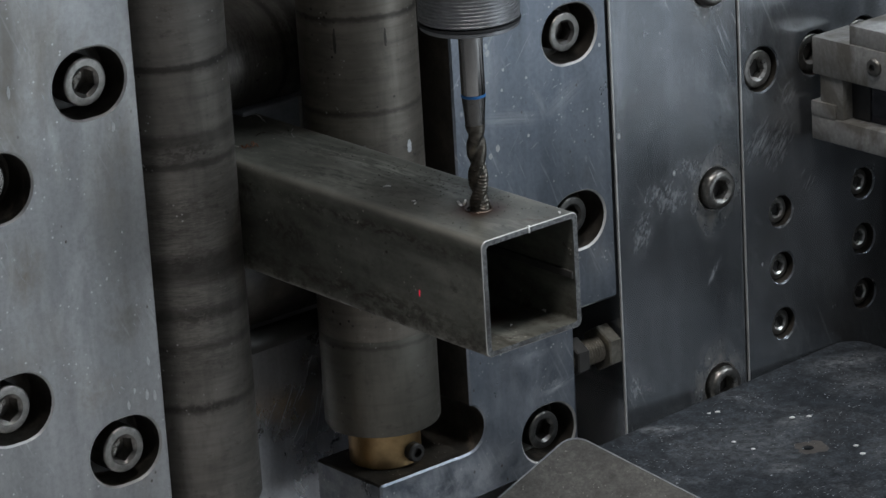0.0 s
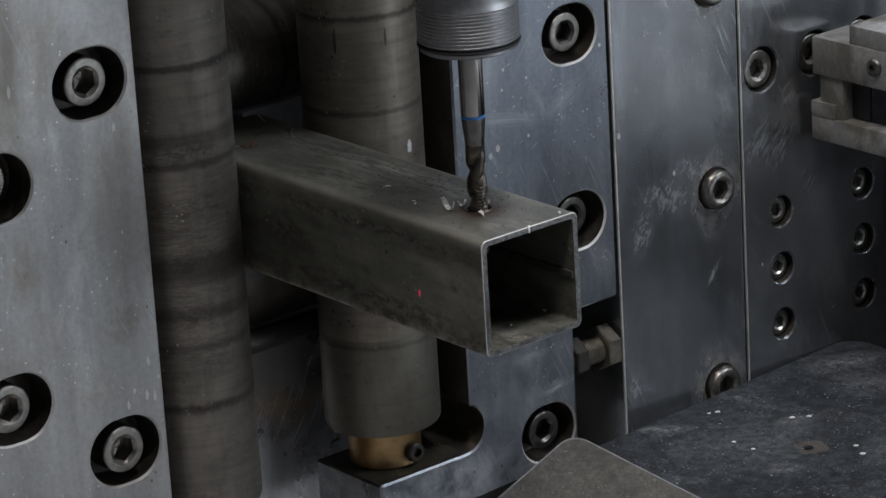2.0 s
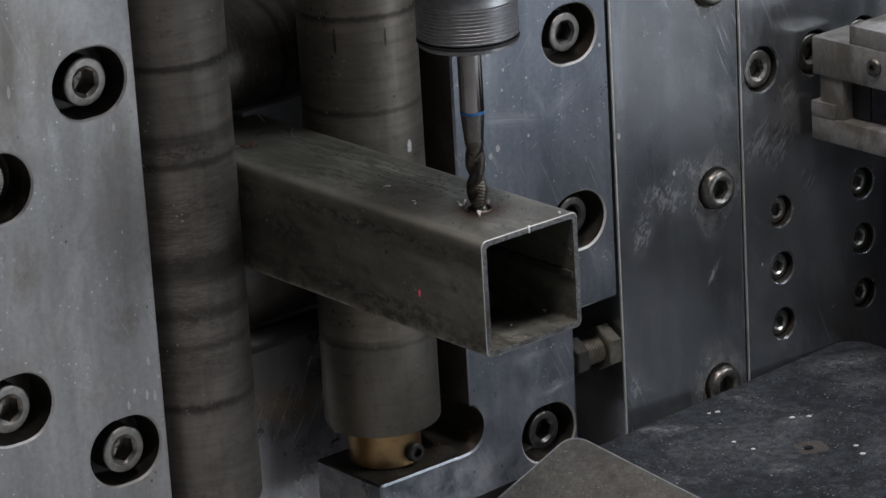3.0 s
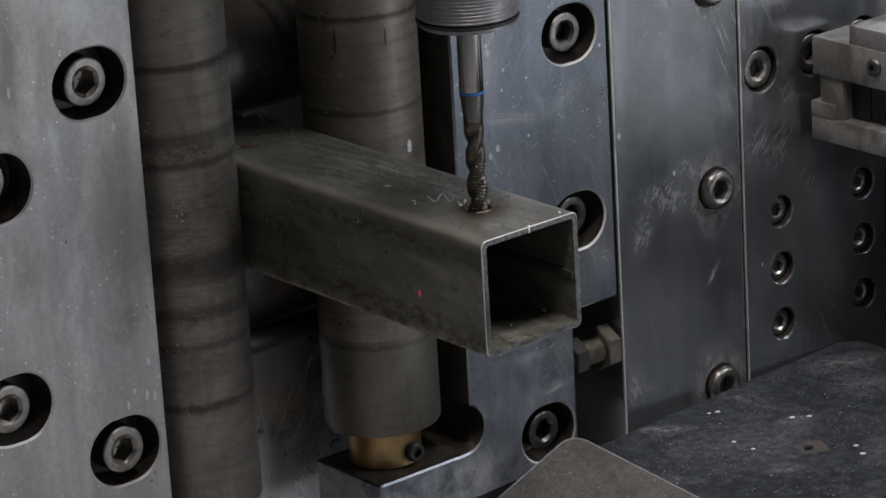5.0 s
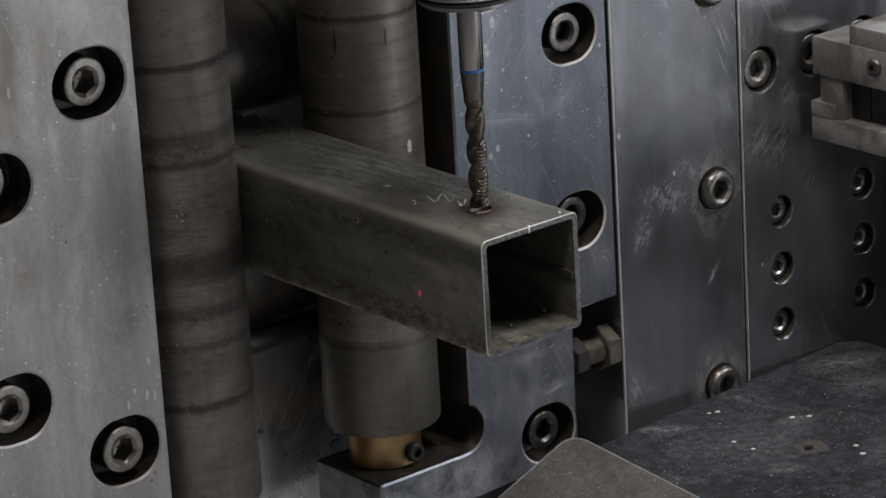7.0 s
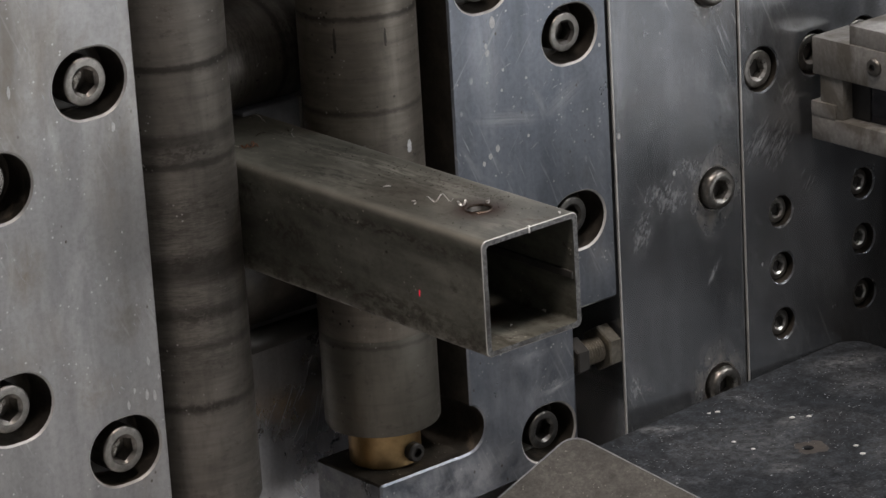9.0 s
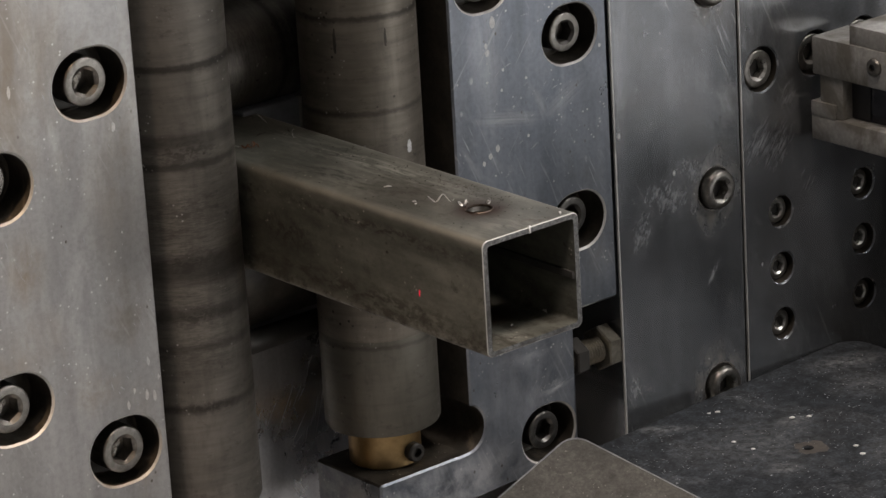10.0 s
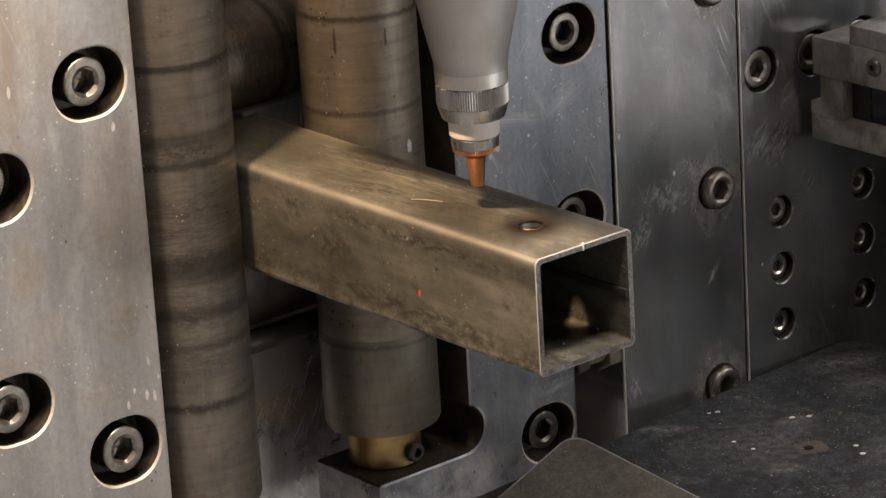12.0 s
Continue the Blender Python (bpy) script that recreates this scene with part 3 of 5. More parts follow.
outline_b = ([(0.1027, 0.36), (0.1027, -0.1440)] + arc(0.0985, -0.1583, 0.0143, 72, -90, 12) +
             [(0.0349, -0.1726), (0.0349, -0.2055), (0.1826, -0.1980), (0.1826, -0.1100), (0.2174, -0.1100), (0.2174, 0.36)])
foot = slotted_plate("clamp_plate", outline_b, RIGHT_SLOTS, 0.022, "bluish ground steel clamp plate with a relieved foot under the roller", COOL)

# shade painted by colour: the left-facing side and notch walls go black
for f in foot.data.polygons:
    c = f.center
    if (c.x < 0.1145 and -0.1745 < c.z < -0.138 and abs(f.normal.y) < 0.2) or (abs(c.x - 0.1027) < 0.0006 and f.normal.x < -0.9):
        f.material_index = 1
r1_cut = bmesh.new()
for z in (0.0596, -0.0646, -0.1888):
    prism(r1_cut, stadium(0.2985, z, 0.0262, 0.0262), FACE - 0.01, FACE + 0.005)
me = cut(prism(bmesh.new(), [(0.2203, -0.46), (0.3206, -0.46), (0.3206, 0.36), (0.2203, 0.36)], FACE, YB), r1_cut, SCUFFED, "cover_plate", 0.0008)
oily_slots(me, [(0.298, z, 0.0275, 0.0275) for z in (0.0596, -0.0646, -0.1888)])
tagged(new("cover_plate", me), "smudged steel cover plate with three large screws", "machine plate")
r2_cut = bmesh.new()
for x, z in ((0.3383, -0.0005), (0.3835, -0.0005), (0.4240, -0.0005)):
    prism(r2_cut, stadium(x, z, 0.0275, 0.0275), FACE - 0.01, FACE + 0.012)
for x in (0.3518, 0.4225):
    for z in (-0.0925, -0.1286, -0.1647):
        prism(r2_cut, stadium(x, z, 0.0195, 0.0195), FACE - 0.01, FACE + 0.009)
me = cut(prism(bmesh.new(), [(0.3209, -0.46), (0.75, -0.46), (0.75, 0.36), (0.3209, 0.36)], FACE - 0.0012, YB), r2_cut, SCUFFED, "cover_plate", 0.0009)
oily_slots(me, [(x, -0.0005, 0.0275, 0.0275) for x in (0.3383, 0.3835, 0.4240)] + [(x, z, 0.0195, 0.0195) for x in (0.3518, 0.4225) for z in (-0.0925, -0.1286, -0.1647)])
tagged(new("cover_plate", me), "dark scuffed steel cover plate with rows of sunk screws", "machine plate")

# thin pale strips paint the light line along the plates' left edges
for nm, x0, x1, y0 in (("cover_plate", 0.2199, 0.2212, FACE - 0.0004), ("cover_plate.001", 0.3204, 0.3214, FACE - 0.0017)):
    plate = bpy.data.objects[nm]
    part("worn_edge", box(bmesh.new(), x0, x1, y0, y0 + 0.0015, -0.33, 0.36, 0.0004), GLINT_EDGE, plate, "bright strip for the glint along the plate's edge")



def splash(plate, x, z, r, tall, face):
    """A dried pale coolant spot, barely raised."""
    bm = bmesh.new()
    rr = random.Random(int(x * 1e5) + int(z * 1e4))
    pts = [(x + r * math.cos(a) * rr.uniform(0.75, 1.15), z + r * tall * math.sin(a) * rr.uniform(0.75, 1.15)) for a in [2 * math.pi * i / 10 for i in range(10)]]
    part("splash_mark", prism(bm, pts, face - 0.00012, face + 0.0001), DRIED, plate, "pale dried splash", None)


left_plate, foot_plate, cover_a, cover_b = (bpy.data.objects[n] for n in ("clamp_plate", "clamp_plate.001", "cover_plate", "cover_plate.001"))
for x, z, r, tall in ((0.1339, 0.0735, 0.0021, 1.7), (0.1291, 0.0568, 0.0016, 1.3), (0.1398, 0.0450, 0.0010, 1), (0.1279, 0.0402, 0.0009, 1), (0.1382, 0.0336, 0.0009, 1.1), (0.1564, 0.0366, 0.0009, 1.1),
                      (0.1274, -0.0023, 0.0015, 1.3), (0.1331, 0.0010, 0.0016, 1.3), (0.1226, -0.0057, 0.0013, 1.3), (0.1560, 0.0030, 0.0009, 1.2), (0.1284, 0.0610, 0.0010, 1.6), (0.2120, 0.0430, 0.0010, 1.3)):
    splash(foot_plate, x, z, r, tall, FACE)
for x, z, r, tall in ((-0.1117, -0.0551, 0.0010, 2.6), (-0.1143, -0.0730, 0.0011, 2.8), (-0.1094, -0.0748, 0.0012, 2.6), (-0.1217, -0.0686, 0.0008, 2.2), (-0.1261, -0.0755, 0.0010, 2.6),
                      (-0.1794, 0.1067, 0.0011, 3.2), (-0.1200, 0.0747, 0.0012, 2.4), (-0.1060, -0.0652, 0.0007, 2.4)):
    splash(left_plate, x, z, r, tall, FACE)


def scuffs(plate, face, swarms, lean, seed, keep, holes, mat=None):
    """Swarms of short rubbed strokes: (x, z, spread x, spread z, number, length)."""
    rr = random.Random(seed)
    bm = bmesh.new()
    for cx, cz, sx, sz, n, length in swarms:
        for _ in range(n):
            x, z = rr.gauss(cx, sx), rr.gauss(cz, sz)
            if not keep[0] < x < keep[1] or any(abs(x - h[0]) < h[2] / 2 + 0.003 and abs(z - h[1]) < h[3] / 2 + 0.003 for h in holes):
                continue
            a = radians(lean + rr.gauss(0, 12))
            l, w = length * rr.uniform(0.3, 1.2), rr.uniform(0.00008, 0.00034)
            dx, dz = math.sin(a), math.cos(a)
            prism(bm, [(x - dx * l / 2, z - dz * l / 2), (x + dz * w, z - dx * w), (x + dx * l / 2, z + dz * l / 2), (x - dz * w, z + dx * w)], face - 0.00008, face + 0.0001)
    ob = part("scuffing", bm, mat or RUBBED_LIT, plate, "pale rubbed scuff marks", None)
    ob["kind"] = "stuff"


scuffs(foot_plate, FACE, ((0.166, -0.149, 0.006, 0.0014, 22, 0.004), (0.150, -0.171, 0.010, 0.008, 14, 0.007), (0.19, 0.012, 0.012, 0.01, 12, 0.006), (0.15, 0.02, 0.02, 0.04, 16, 0.006)), 60, 23, (0.118, 0.18), RIGHT_SLOTS)
scuffs(left_plate, FACE, ((-0.13, 0.09, 0.02, 0.05, 24, 0.005), (-0.16, -0.05, 0.03, 0.05, 34, 0.005), (-0.12, -0.06, 0.008, 0.012, 16, 0.004)), -25, 24, (-0.4, -0.108), LEFT_SLOTS)

# ---- socket screws ----


def socket_screw(r, h, dome=0.1, grime=False, skin=None, inside=None):
    """A cap screw, head towards -y, with its flat washer; the top of the head lies at y = 0."""
    s = thing("socket_screw", "steel socket head screw sunk in its counterbore", "screw", "machine screws")
    bm = bmesh.new()
    n = 72
    hexr = r * 0.56

    def ring(rad, y, six=False, knurl=0.0):
        out = []
        for i in range(n):
            a = 2 * math.pi * i / n
            k = rad * (1 - knurl * (i % 2))
            if six:
                k = rad * math.cos(math.pi / 6) / math.cos((a % (math.pi / 3)) - math.pi / 6)
            out.append(bm.verts.new((k * math.cos(a), y, k * math.sin(a))))
        return out
    loops = [ring(r, h, knurl=0.035), ring(r, r * dome + r * 0.12, knurl=0.035), ring(r * 0.992, r * dome + r * 0.07), ring(r * (1 - dome * 0.08), r * dome * 0.62), ring(r * (1 - dome * 0.3), r * dome * 0.28),
             ring(r * (1 - dome * 0.6), r * dome * 0.08), ring(r * (1 - dome * 0.95), 0), ring(hexr * 1.16, 0), ring(hexr * 1.1, r * 0.03), ring(hexr, r * 0.12, True), ring(hexr, r * 0.75, True)]
    for a, b in zip(loops, loops[1:]):
        for i in range(n):
            bm.faces.new((a[i], a[(i + 1) % n], b[(i + 1) % n], b[i]))
    bm.faces.new(loops[-1])
    bm.faces.ensure_lookup_table()
    for f in bm.faces[-1 - 3 * n:-1]:
        f.material_index = 1
    part("head", bm, skin or SCREW, s, smooth=30).data.materials.append(inside or BRIGHT_BORE)
    if grime:
        rr = random.Random(17)
        bm = bmesh.new()
        for _ in range(16):
            q = hexr * rr.uniform(0.14, 0.3)
            a, d = radians(rr.gauss(190, 40)), hexr * rr.uniform(0.25, 0.62)
            c = Vector((d * math.cos(a), r * rr.uniform(0.25, 0.66), d * math.sin(a)))
            made = bmesh.ops.create_icosphere(bm, subdivisions=1, radius=q)["verts"]
            for v in made:
                v.co = c + v.co * rr.uniform(0.75, 1.2)
        part("grime", bm, CRUD, s, "pale gritty dirt packed in the socket", None)
    bm = lathe(bmesh.new(), [(r * 0.8, 0), (r * 1.28, 0), (r * 1.3, -0.0005), (r * 1.3, -0.002), (r * 0.8, -0.002)], 36, pose(0, h - 0.0022, 0, -90))
    part("washer", bm, DARKSTEEL, s, "dark oiled washer")
    return s


big = socket_screw(0.0127, 0.0210, grime=True, inside=SCREW)
rng = random.Random(4)


def put(screw, x, z, y, first=[]):
    m = pose(x, y, z, 0, rng.uniform(22, 38) if screw is big else rng.uniform(0, 60), 0)
    if screw not in first:
        first.append(screw)
        screw.matrix_basis = m
        return screw
    return copy_thing(screw, m)


for x, z in ((-0.1334, 0.1015), (-0.1986, 0.0640), (-0.1973, -0.0567), (-0.1309, -0.0991)):
    put(big, x, z, FACE + 0.0008)
mid = socket_screw(0.0112, 0.0210, inside=DARKSTEEL)
for x, z in ((0.1872, 0.0558), (0.126, 0.0980)):
    put(mid, x, z, FACE + 0.0008)
oxide = tagged(socket_screw(0.0112, 0.0210, skin=OXIDE, inside=OXIDE), "blackened socket head screw sunk in its counterbore")
for x, z in ((0.1862, -0.0530), (0.1572, -0.1761)):
    put(oxide, x, z, FACE + 0.0008)
proud = socket_screw(0.0120, 0.012, 0.25)
for z in (0.0596, -0.0646, -0.1888):
    put(proud, 0.2985, z, FACE - 0.0062)
sunk = socket_screw(0.0115, 0.0105)
for x in (0.3383, 0.3835, 0.4240):
    put(sunk, x, -0.0005, FACE + 0.0015)
small = socket_screw(0.0078, 0.0075)
for x in (0.3518, 0.4225):
    for z in (-0.0925, -0.1286, -0.1647):
        put(small, x, z, FACE + 0.0026)

# ---- plates behind the rollers ----
tagged(new("back_plate", mesh_of("back_plate", box(bmesh.new(), -0.3, 0.2, 0.262, 0.36, -0.45, -0.1070, 0.0015), BACKSTEEL)), "scratched steel back plate below the rollers", "machine plate")
tagged(new("back_plate", mesh_of("back_plate", box(bmesh.new(), -0.3, 0.11, 0.322, 0.36, -0.02, 0.4, 0.001), STEEL)), "steel back plate above the tube opening", "machine plate")
tagged(new("roller_bracket", mesh_of("roller_bracket", box(bmesh.new(), 0.020, 0.0600, 0.262, 0.300, -0.055, 0.0325, 0.0010), PAINT)), "grey roller bracket beside the tube opening", "bracket")
# pale strip added for the highlight on the bracket's right edge
part("worn_edge", box(bmesh.new(), 0.0584, 0.0604, 0.2606, 0.2640, -0.055, 0.0328, 0.0004), GLINT_EDGE, bpy.data.objects["roller_bracket"], "bright strip for the edge's glint")
tagged(new("machine_column", mesh_of("machine_column", box(bmesh.new(), -0.6, 0.8, 0.45, 0.62, -1.0, 1.3, 0.006), DARKSTEEL)), "dark machine column behind the chuck", "machine column")
tagged(new("machine_bed", mesh_of("machine_bed", box(bmesh.new(), -0.47, 0.76, 0.20, 0.448, -1.0, -0.452, 0.006), DARKSTEEL)), "dark machine base under the chuck plates", "machine bed")
tagged(new("gantry_beam", mesh_of("gantry_beam", box(bmesh.new(), -0.7, 1.8, 0.25, 0.448, 1.05, 1.25, 0.006), SILVER)), "grey gantry beam that carries both tool slides", "gantry")


rod = lathe(bmesh.new(), [(0.0060, -0.1), (0.0068, -0.099), (0.0068, 0.0679), (0.0060, 0.0689)], 24, pose(0, 0.2500, -0.0955, 0, 90))
tagged(new("tie_rod", mesh_of("tie_rod", rod, DARKSTEEL, 40)), "dark round steel tie rod below the tube", "rod")

# ---- rollers ----


def roller(label, m, z0, z1, r=0.033, mat=None, flush=False, shaft=0.0):
    t = thing("guide_roller", label, "roller", "guide rollers", m)
    bm = lathe(bmesh.new(), ([(r - 0.0001, z0)] if flush else [(r - 0.004, z0), (r - 0.001, z0 + 0.0008)]) + [(r, z0 + 0.003), (r, z1 - 0.002), (r - 0.002, z1)], 72)
    part("barrel", bm, mat or ROLLER, t, smooth=30)
    if shaft:
        part("shaft", lathe(bmesh.new(), [(0.0105, -shaft), (0.012, 0.0015 - shaft), (0.012, shaft - 0.0015), (0.0105, shaft)], 32), DARKSTEEL, t, "dark roller shaft")
    return t


left_roller = roller("vertical steel guide roller with worn contact bands", pose(-0.0644, 0.2103, 0), -0.156, 0.34)
part("journal", lathe(bmesh.new(), [(0.0206, -0.452), (0.0206, -0.157), (0.019, -0.1555)], 48), BRASS, left_roller, "dull brass journal")
right_roller = roller("vertical steel guide roller on a brass bushing", pose(0.0646, 0.2120, 0), -0.0912, 0.34, 0.0328, ROLLER_R, True)
part("sleeve", lathe(bmesh.new(), [(0.030, -0.1486), (0.0322, -0.1480), (0.0329, -0.1465), (0.0329, -0.0918), (0.0328, -0.0912)], 72), SLEEVE, right_roller, "smooth grey lower sleeve", 30)
bush = part("bushing", lathe(bmesh.new(), [(0.0195, -0.1726), (0.0206, -0.1716), (0.0206, -0.149), (0.018, -0.1486)], 48), BRASS, right_roller, "dull brass bushing")
bm = lathe(bmesh.new(), [(0.0054, 0), (0.0055, 0.0052), (0.0046, 0.0062), (0.0028, 0.0062), (0.0027, 0.003)], 24, pose(0.0030, -0.0195, -0.1642, 90))
part("set_screw", bm, DARKSTEEL, bush, "black set screw")


def curved_mark(name, parent, r, a0, a1, z0, z1, mat, label, seed):
    """A thin uneven film on a roller's skin, between two angles and two heights."""
    rr = random.Random(seed)
    bm = bmesh.new()
    n, rows = 8, []
    for k in range(n + 1):
        u = k / n
        squeeze = 0.35 + 0.65 * math.sin(math.pi * min(1, 0.15 + u * 0.85)) * rr.uniform(0.8, 1.2)
        mid, half = (a0 + a1) / 2 + rr.uniform(-0.3, 0.3), (a1 - a0) / 2 * squeeze
        rows.append([bm.verts.new(((r + h) * math.cos(radians(a)), (r + h) * math.sin(radians(a)), z0 + (z1 - z0) * u)) for a, h in ((mid - half, -0.0002), (mid - half, 0.0001), (mid, 0.00014), (mid + half, 0.0001), (mid + half, -0.0002))])
    for p, q in zip(rows, rows[1:]):
        for i in range(5):
            bm.faces.new((p[i], p[(i + 1) % 5], q[(i + 1) % 5], q[i]))
    bm.faces.new(rows[0]), bm.faces.new(rows[-1])
    part(name, bm, mat, parent, label, 60)


scuffs([o for o in bpy.data.objects if o.name == "back_plate"][0], 0.262, ((0.032, -0.150, 0.020, 0.025, 11, 0.085), (0.035, -0.16, 0.02, 0.03, 30, 0.014)), 24, 25, (0.0, 0.075), [], DRIED)
curved_mark("drip_stain", right_roller, 0.0328, -151.6, -148.4, 0.0750, 0.0890, OILY_SHADE, "dark oily drip", 1)
curved_mark("drip_stain", right_roller, 0.0328, -102.2, -99.6, 0.0770, 0.0872, OILY_SHADE, "dark oily drip", 2)
curved_mark("splash_mark", right_roller, 0.0328, -83.0, -77.0, 0.0145, 0.0216, DRIED, "pale dried splash", 3)
roller("horizontal steel guide roller above the tube", pose(0, 0.28, 0.0610, 0, 90), -0.10, 0.10, 0.0300, shaft=0.112)
# black cylinder added here, its colour stands in for the darkness below the tube
roller("black roller-shaped fill for the dark gap below the tube", pose(0, 0.28, -0.0635, 0, 90), -0.10, 0.10, 0.0325, OILY_SHADE, shaft=0.112)

# added black block, stands in for the shade deep in this gap
tagged(new("spacer_block", mesh_of("spacer_block", box(bmesh.new(), 0.1827, 0.2202, 0.226, 0.2380, -0.33, -0.1101, 0.0005), OILY_SHADE)), "black block that darkens the gap behind the adjusting bolt", "machine block")

# ---- square tube ----
HOLE_Y = 0.040
TX, TZ, TC = 0.0316, 0.0305, -0.0004


def rounded(w, h, r, n=6):
    return arc(w - r, h - r, r, 0, 90, n) + arc(-w + r, h - r, r, 90, 180, n) + arc(-w + r, -h + r, r, 180, 270, n) + arc(w - r, -h + r, r, 270, 360, n)


def square_tube():
    t = thing("square_tube", "square mill-finish steel tube held between the rollers", "metal tube")
    bm = bmesh.new()
    o, i = rounded(TX, TZ, 0.0036, 8), rounded(TX - 0.0032, TZ - 0.003, 0.0018, 8)
    y0, y1 = 0.0, 0.42
    rings = []
    for pts, y, k in ((o, y1, 0), (o, y0 + 0.0004, 0), (o, y0, 0.0004), (i, y0, 0), (i, y1, 0)):
        rings.append([bm.verts.new((0.0002 + x * (1 - k / TX), y, TC + z * (1 - k / TZ))) for x, z in pts])
    for a, b in zip(rings, rings[1:] + rings[:1]):
        for j in range(len(o)):
            f = bm.faces.new((a[j], a[(j + 1) % len(o)], b[(j + 1) % len(o)], b[j]))
    drill_hole = lathe(bmesh.new(), [(0.0062, 0.02), (0.0062, 0.04)], 40, pose(0.0015, HOLE_Y, 0))
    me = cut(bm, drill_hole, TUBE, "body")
    me.materials.append(CUT)
    me.materials.append(GLINT_EDGE)
    me.materials.append(BRIGHT_BORE)
    for f in me.polygons:
        c = f.center
        if 0.00005 < c.y < 0.00035:
            f.material_index = 2
        elif c.y < 0.00035:
            f.material_index = 1
        elif (abs((c.x - 0.0015) ** 2 + (c.y - HOLE_Y) ** 2 - 0.0062 ** 2) < 2e-6 and abs(f.normal.z) < 0.3):
            f.material_index = 3
    body = new("body", me)
    body.parent = t
    bm = box(bmesh.new(), 0.0272, 0.0290, 0.001, 0.42, -0.0052, -0.0012, 0.0005)
    part("weld_seam", bm, DARKSTEEL, t, "dark weld seam inside")
    bm = lathe(bmesh.new(), [(0.0064, 0.0300), (0.0072, 0.0303), (0.0068, 0.0308), (0.0062, 0.0306), (0.0060, 0.0296)], 40, pose(0.0015, HOLE_Y, 0), close=False)
    part("burr", bm, BURR, t, "raised brown burr round the hole")
    part("notch", box(bmesh.new(), -0.0008, 0.0004, -0.0004, 0.0010, 0.0268, 0.0308, 0.0002), CHIP, t, "bright nick on the cut edge")
    return t


tube = square_tube()

# ---- drilling tool ----


def drilling_tool():
    """Built with its axis on z and the tool's tip at z = 0."""
    t = thing("drilling_tool", "spindle with grey ribbed collet nut and fluted cutter", "drilling tool")
    rings = [(0.012, 0.0828), (0.0235, 0.0828), (0.0245, 0.0834), (0.0245, 0.0850)]
    part("nut_rim", lathe(bmesh.new(), rings + [(0.0225, 0.0856)], 72), NUT, t)
    part("seal", lathe(bmesh.new(), [(0.0225, 0.0852), (0.0258, 0.0858), (0.0258, 0.0868), (0.0235, 0.0872)], 72), RUBBER, t, "black rubber seal ring")
    ribs = [(0.0240, 0.0872)]
    for k in range(10):
        z = 0.0878 + k * 0.0018
        ribs += [(0.0249, z), (0.0254, z + 0.0004), (0.0254, z + 0.0010), (0.0249, z + 0.0014)]
    ribs += [(0.0252, 0.1062), (0.0240, 0.1085), (0.0232, 0.1100), (0.0232, 0.1500)]
    part("collet_nut", lathe(bmesh.new(), ribs, 72), NUT, t)
    part("spindle_housing", lathe(bmesh.new(), [(0.030, 0.150), (0.045, 0.152), (0.047, 0.160), (0.047, 0.60), (0.03, 0.605)], 64), SILVER, t)
    # unseen block, added to cover the work light until the drill moves off
    part("carriage", box(bmesh.new(), -0.50, -0.15, -0.16, 0.16, 0.50, 0.60, 0.006), SILVER, t, "unseen grey block that holds back the work light")
    part("carriage_arm", box(bmesh.new(), -0.1499, 0.06, -0.05, 0.05, 0.51, 0.59, 0.004), SILVER, t)
    part("slide", box(bmesh.new(), -0.05, 0.05, 0.13, 0.2095, 0.52, 1.30, 0.004), SILVER, t, "upright grey slide")
    c = part("cutter", lathe(bmesh.new(), [(0.0058, 0.0478), (0.0061, 0.0490), (0.0061, 0.0840)], 40), SHANK, t, "polished tool shank")
    part("blue_ring", lathe(bmesh.new(), [(0.00600, 0.0466), (0.0062, 0.0467), (0.0062, 0.0478), (0.00600, 0.0479)], 40), BLUE, c, "thin blue marking ring")
    part("taper", lathe(bmesh.new(), [(0.0049, 0.032), (0.0050, 0.0345), (0.0060, 0.0460), (0.0060, 0.0468)], 40), TAPER, c, "dull grey tool neck")
    bm = bmesh.new()
    rr = random.Random(9)
    n, steps, loops = 40, 130, []
    for k in range(steps + 1):
        z = -0.024 + 0.0565 * k / steps
        tw = z / 0.030 * 2 * math.pi
        ring = []
        for i in range(n):
            a = 2 * math.pi * i / n
            ph = (2 * (a - tw)) % (2 * math.pi)
            deep = 0.5 + 0.5 * math.cos(ph)
            fade = min(1.0, max(0.0, (0.0325 - z) / 0.008))
            r = 0.0050 - 0.0020 * fade * deep ** 2.2
            thread = 0.00022 * math.sin(2 * math.pi * z / 0.0017 + 2.3 * math.sin(a * 3)) * (1 if z < 0.012 else 0.3) + rr.uniform(-0.0001, 0.0001)
            ring.append(bm.verts.new(((r + thread) * math.cos(a), (r + thread) * math.sin(a), z)))
        loops.append(ring)
    for a, b in zip(loops, loops[1:]):
        for i in range(n):
            bm.faces.new((a[i], a[(i + 1) % n], b[(i + 1) % n], b[i]))
    bm.faces.new(loops[0]), bm.faces.new(loops[-1])
    part("flute_section", bm, CUTTER, c, "twisted cutter flutes with dull edges", smooth=40)
    return t, c


drill, cutter = drilling_tool()

# ---- laser head ----


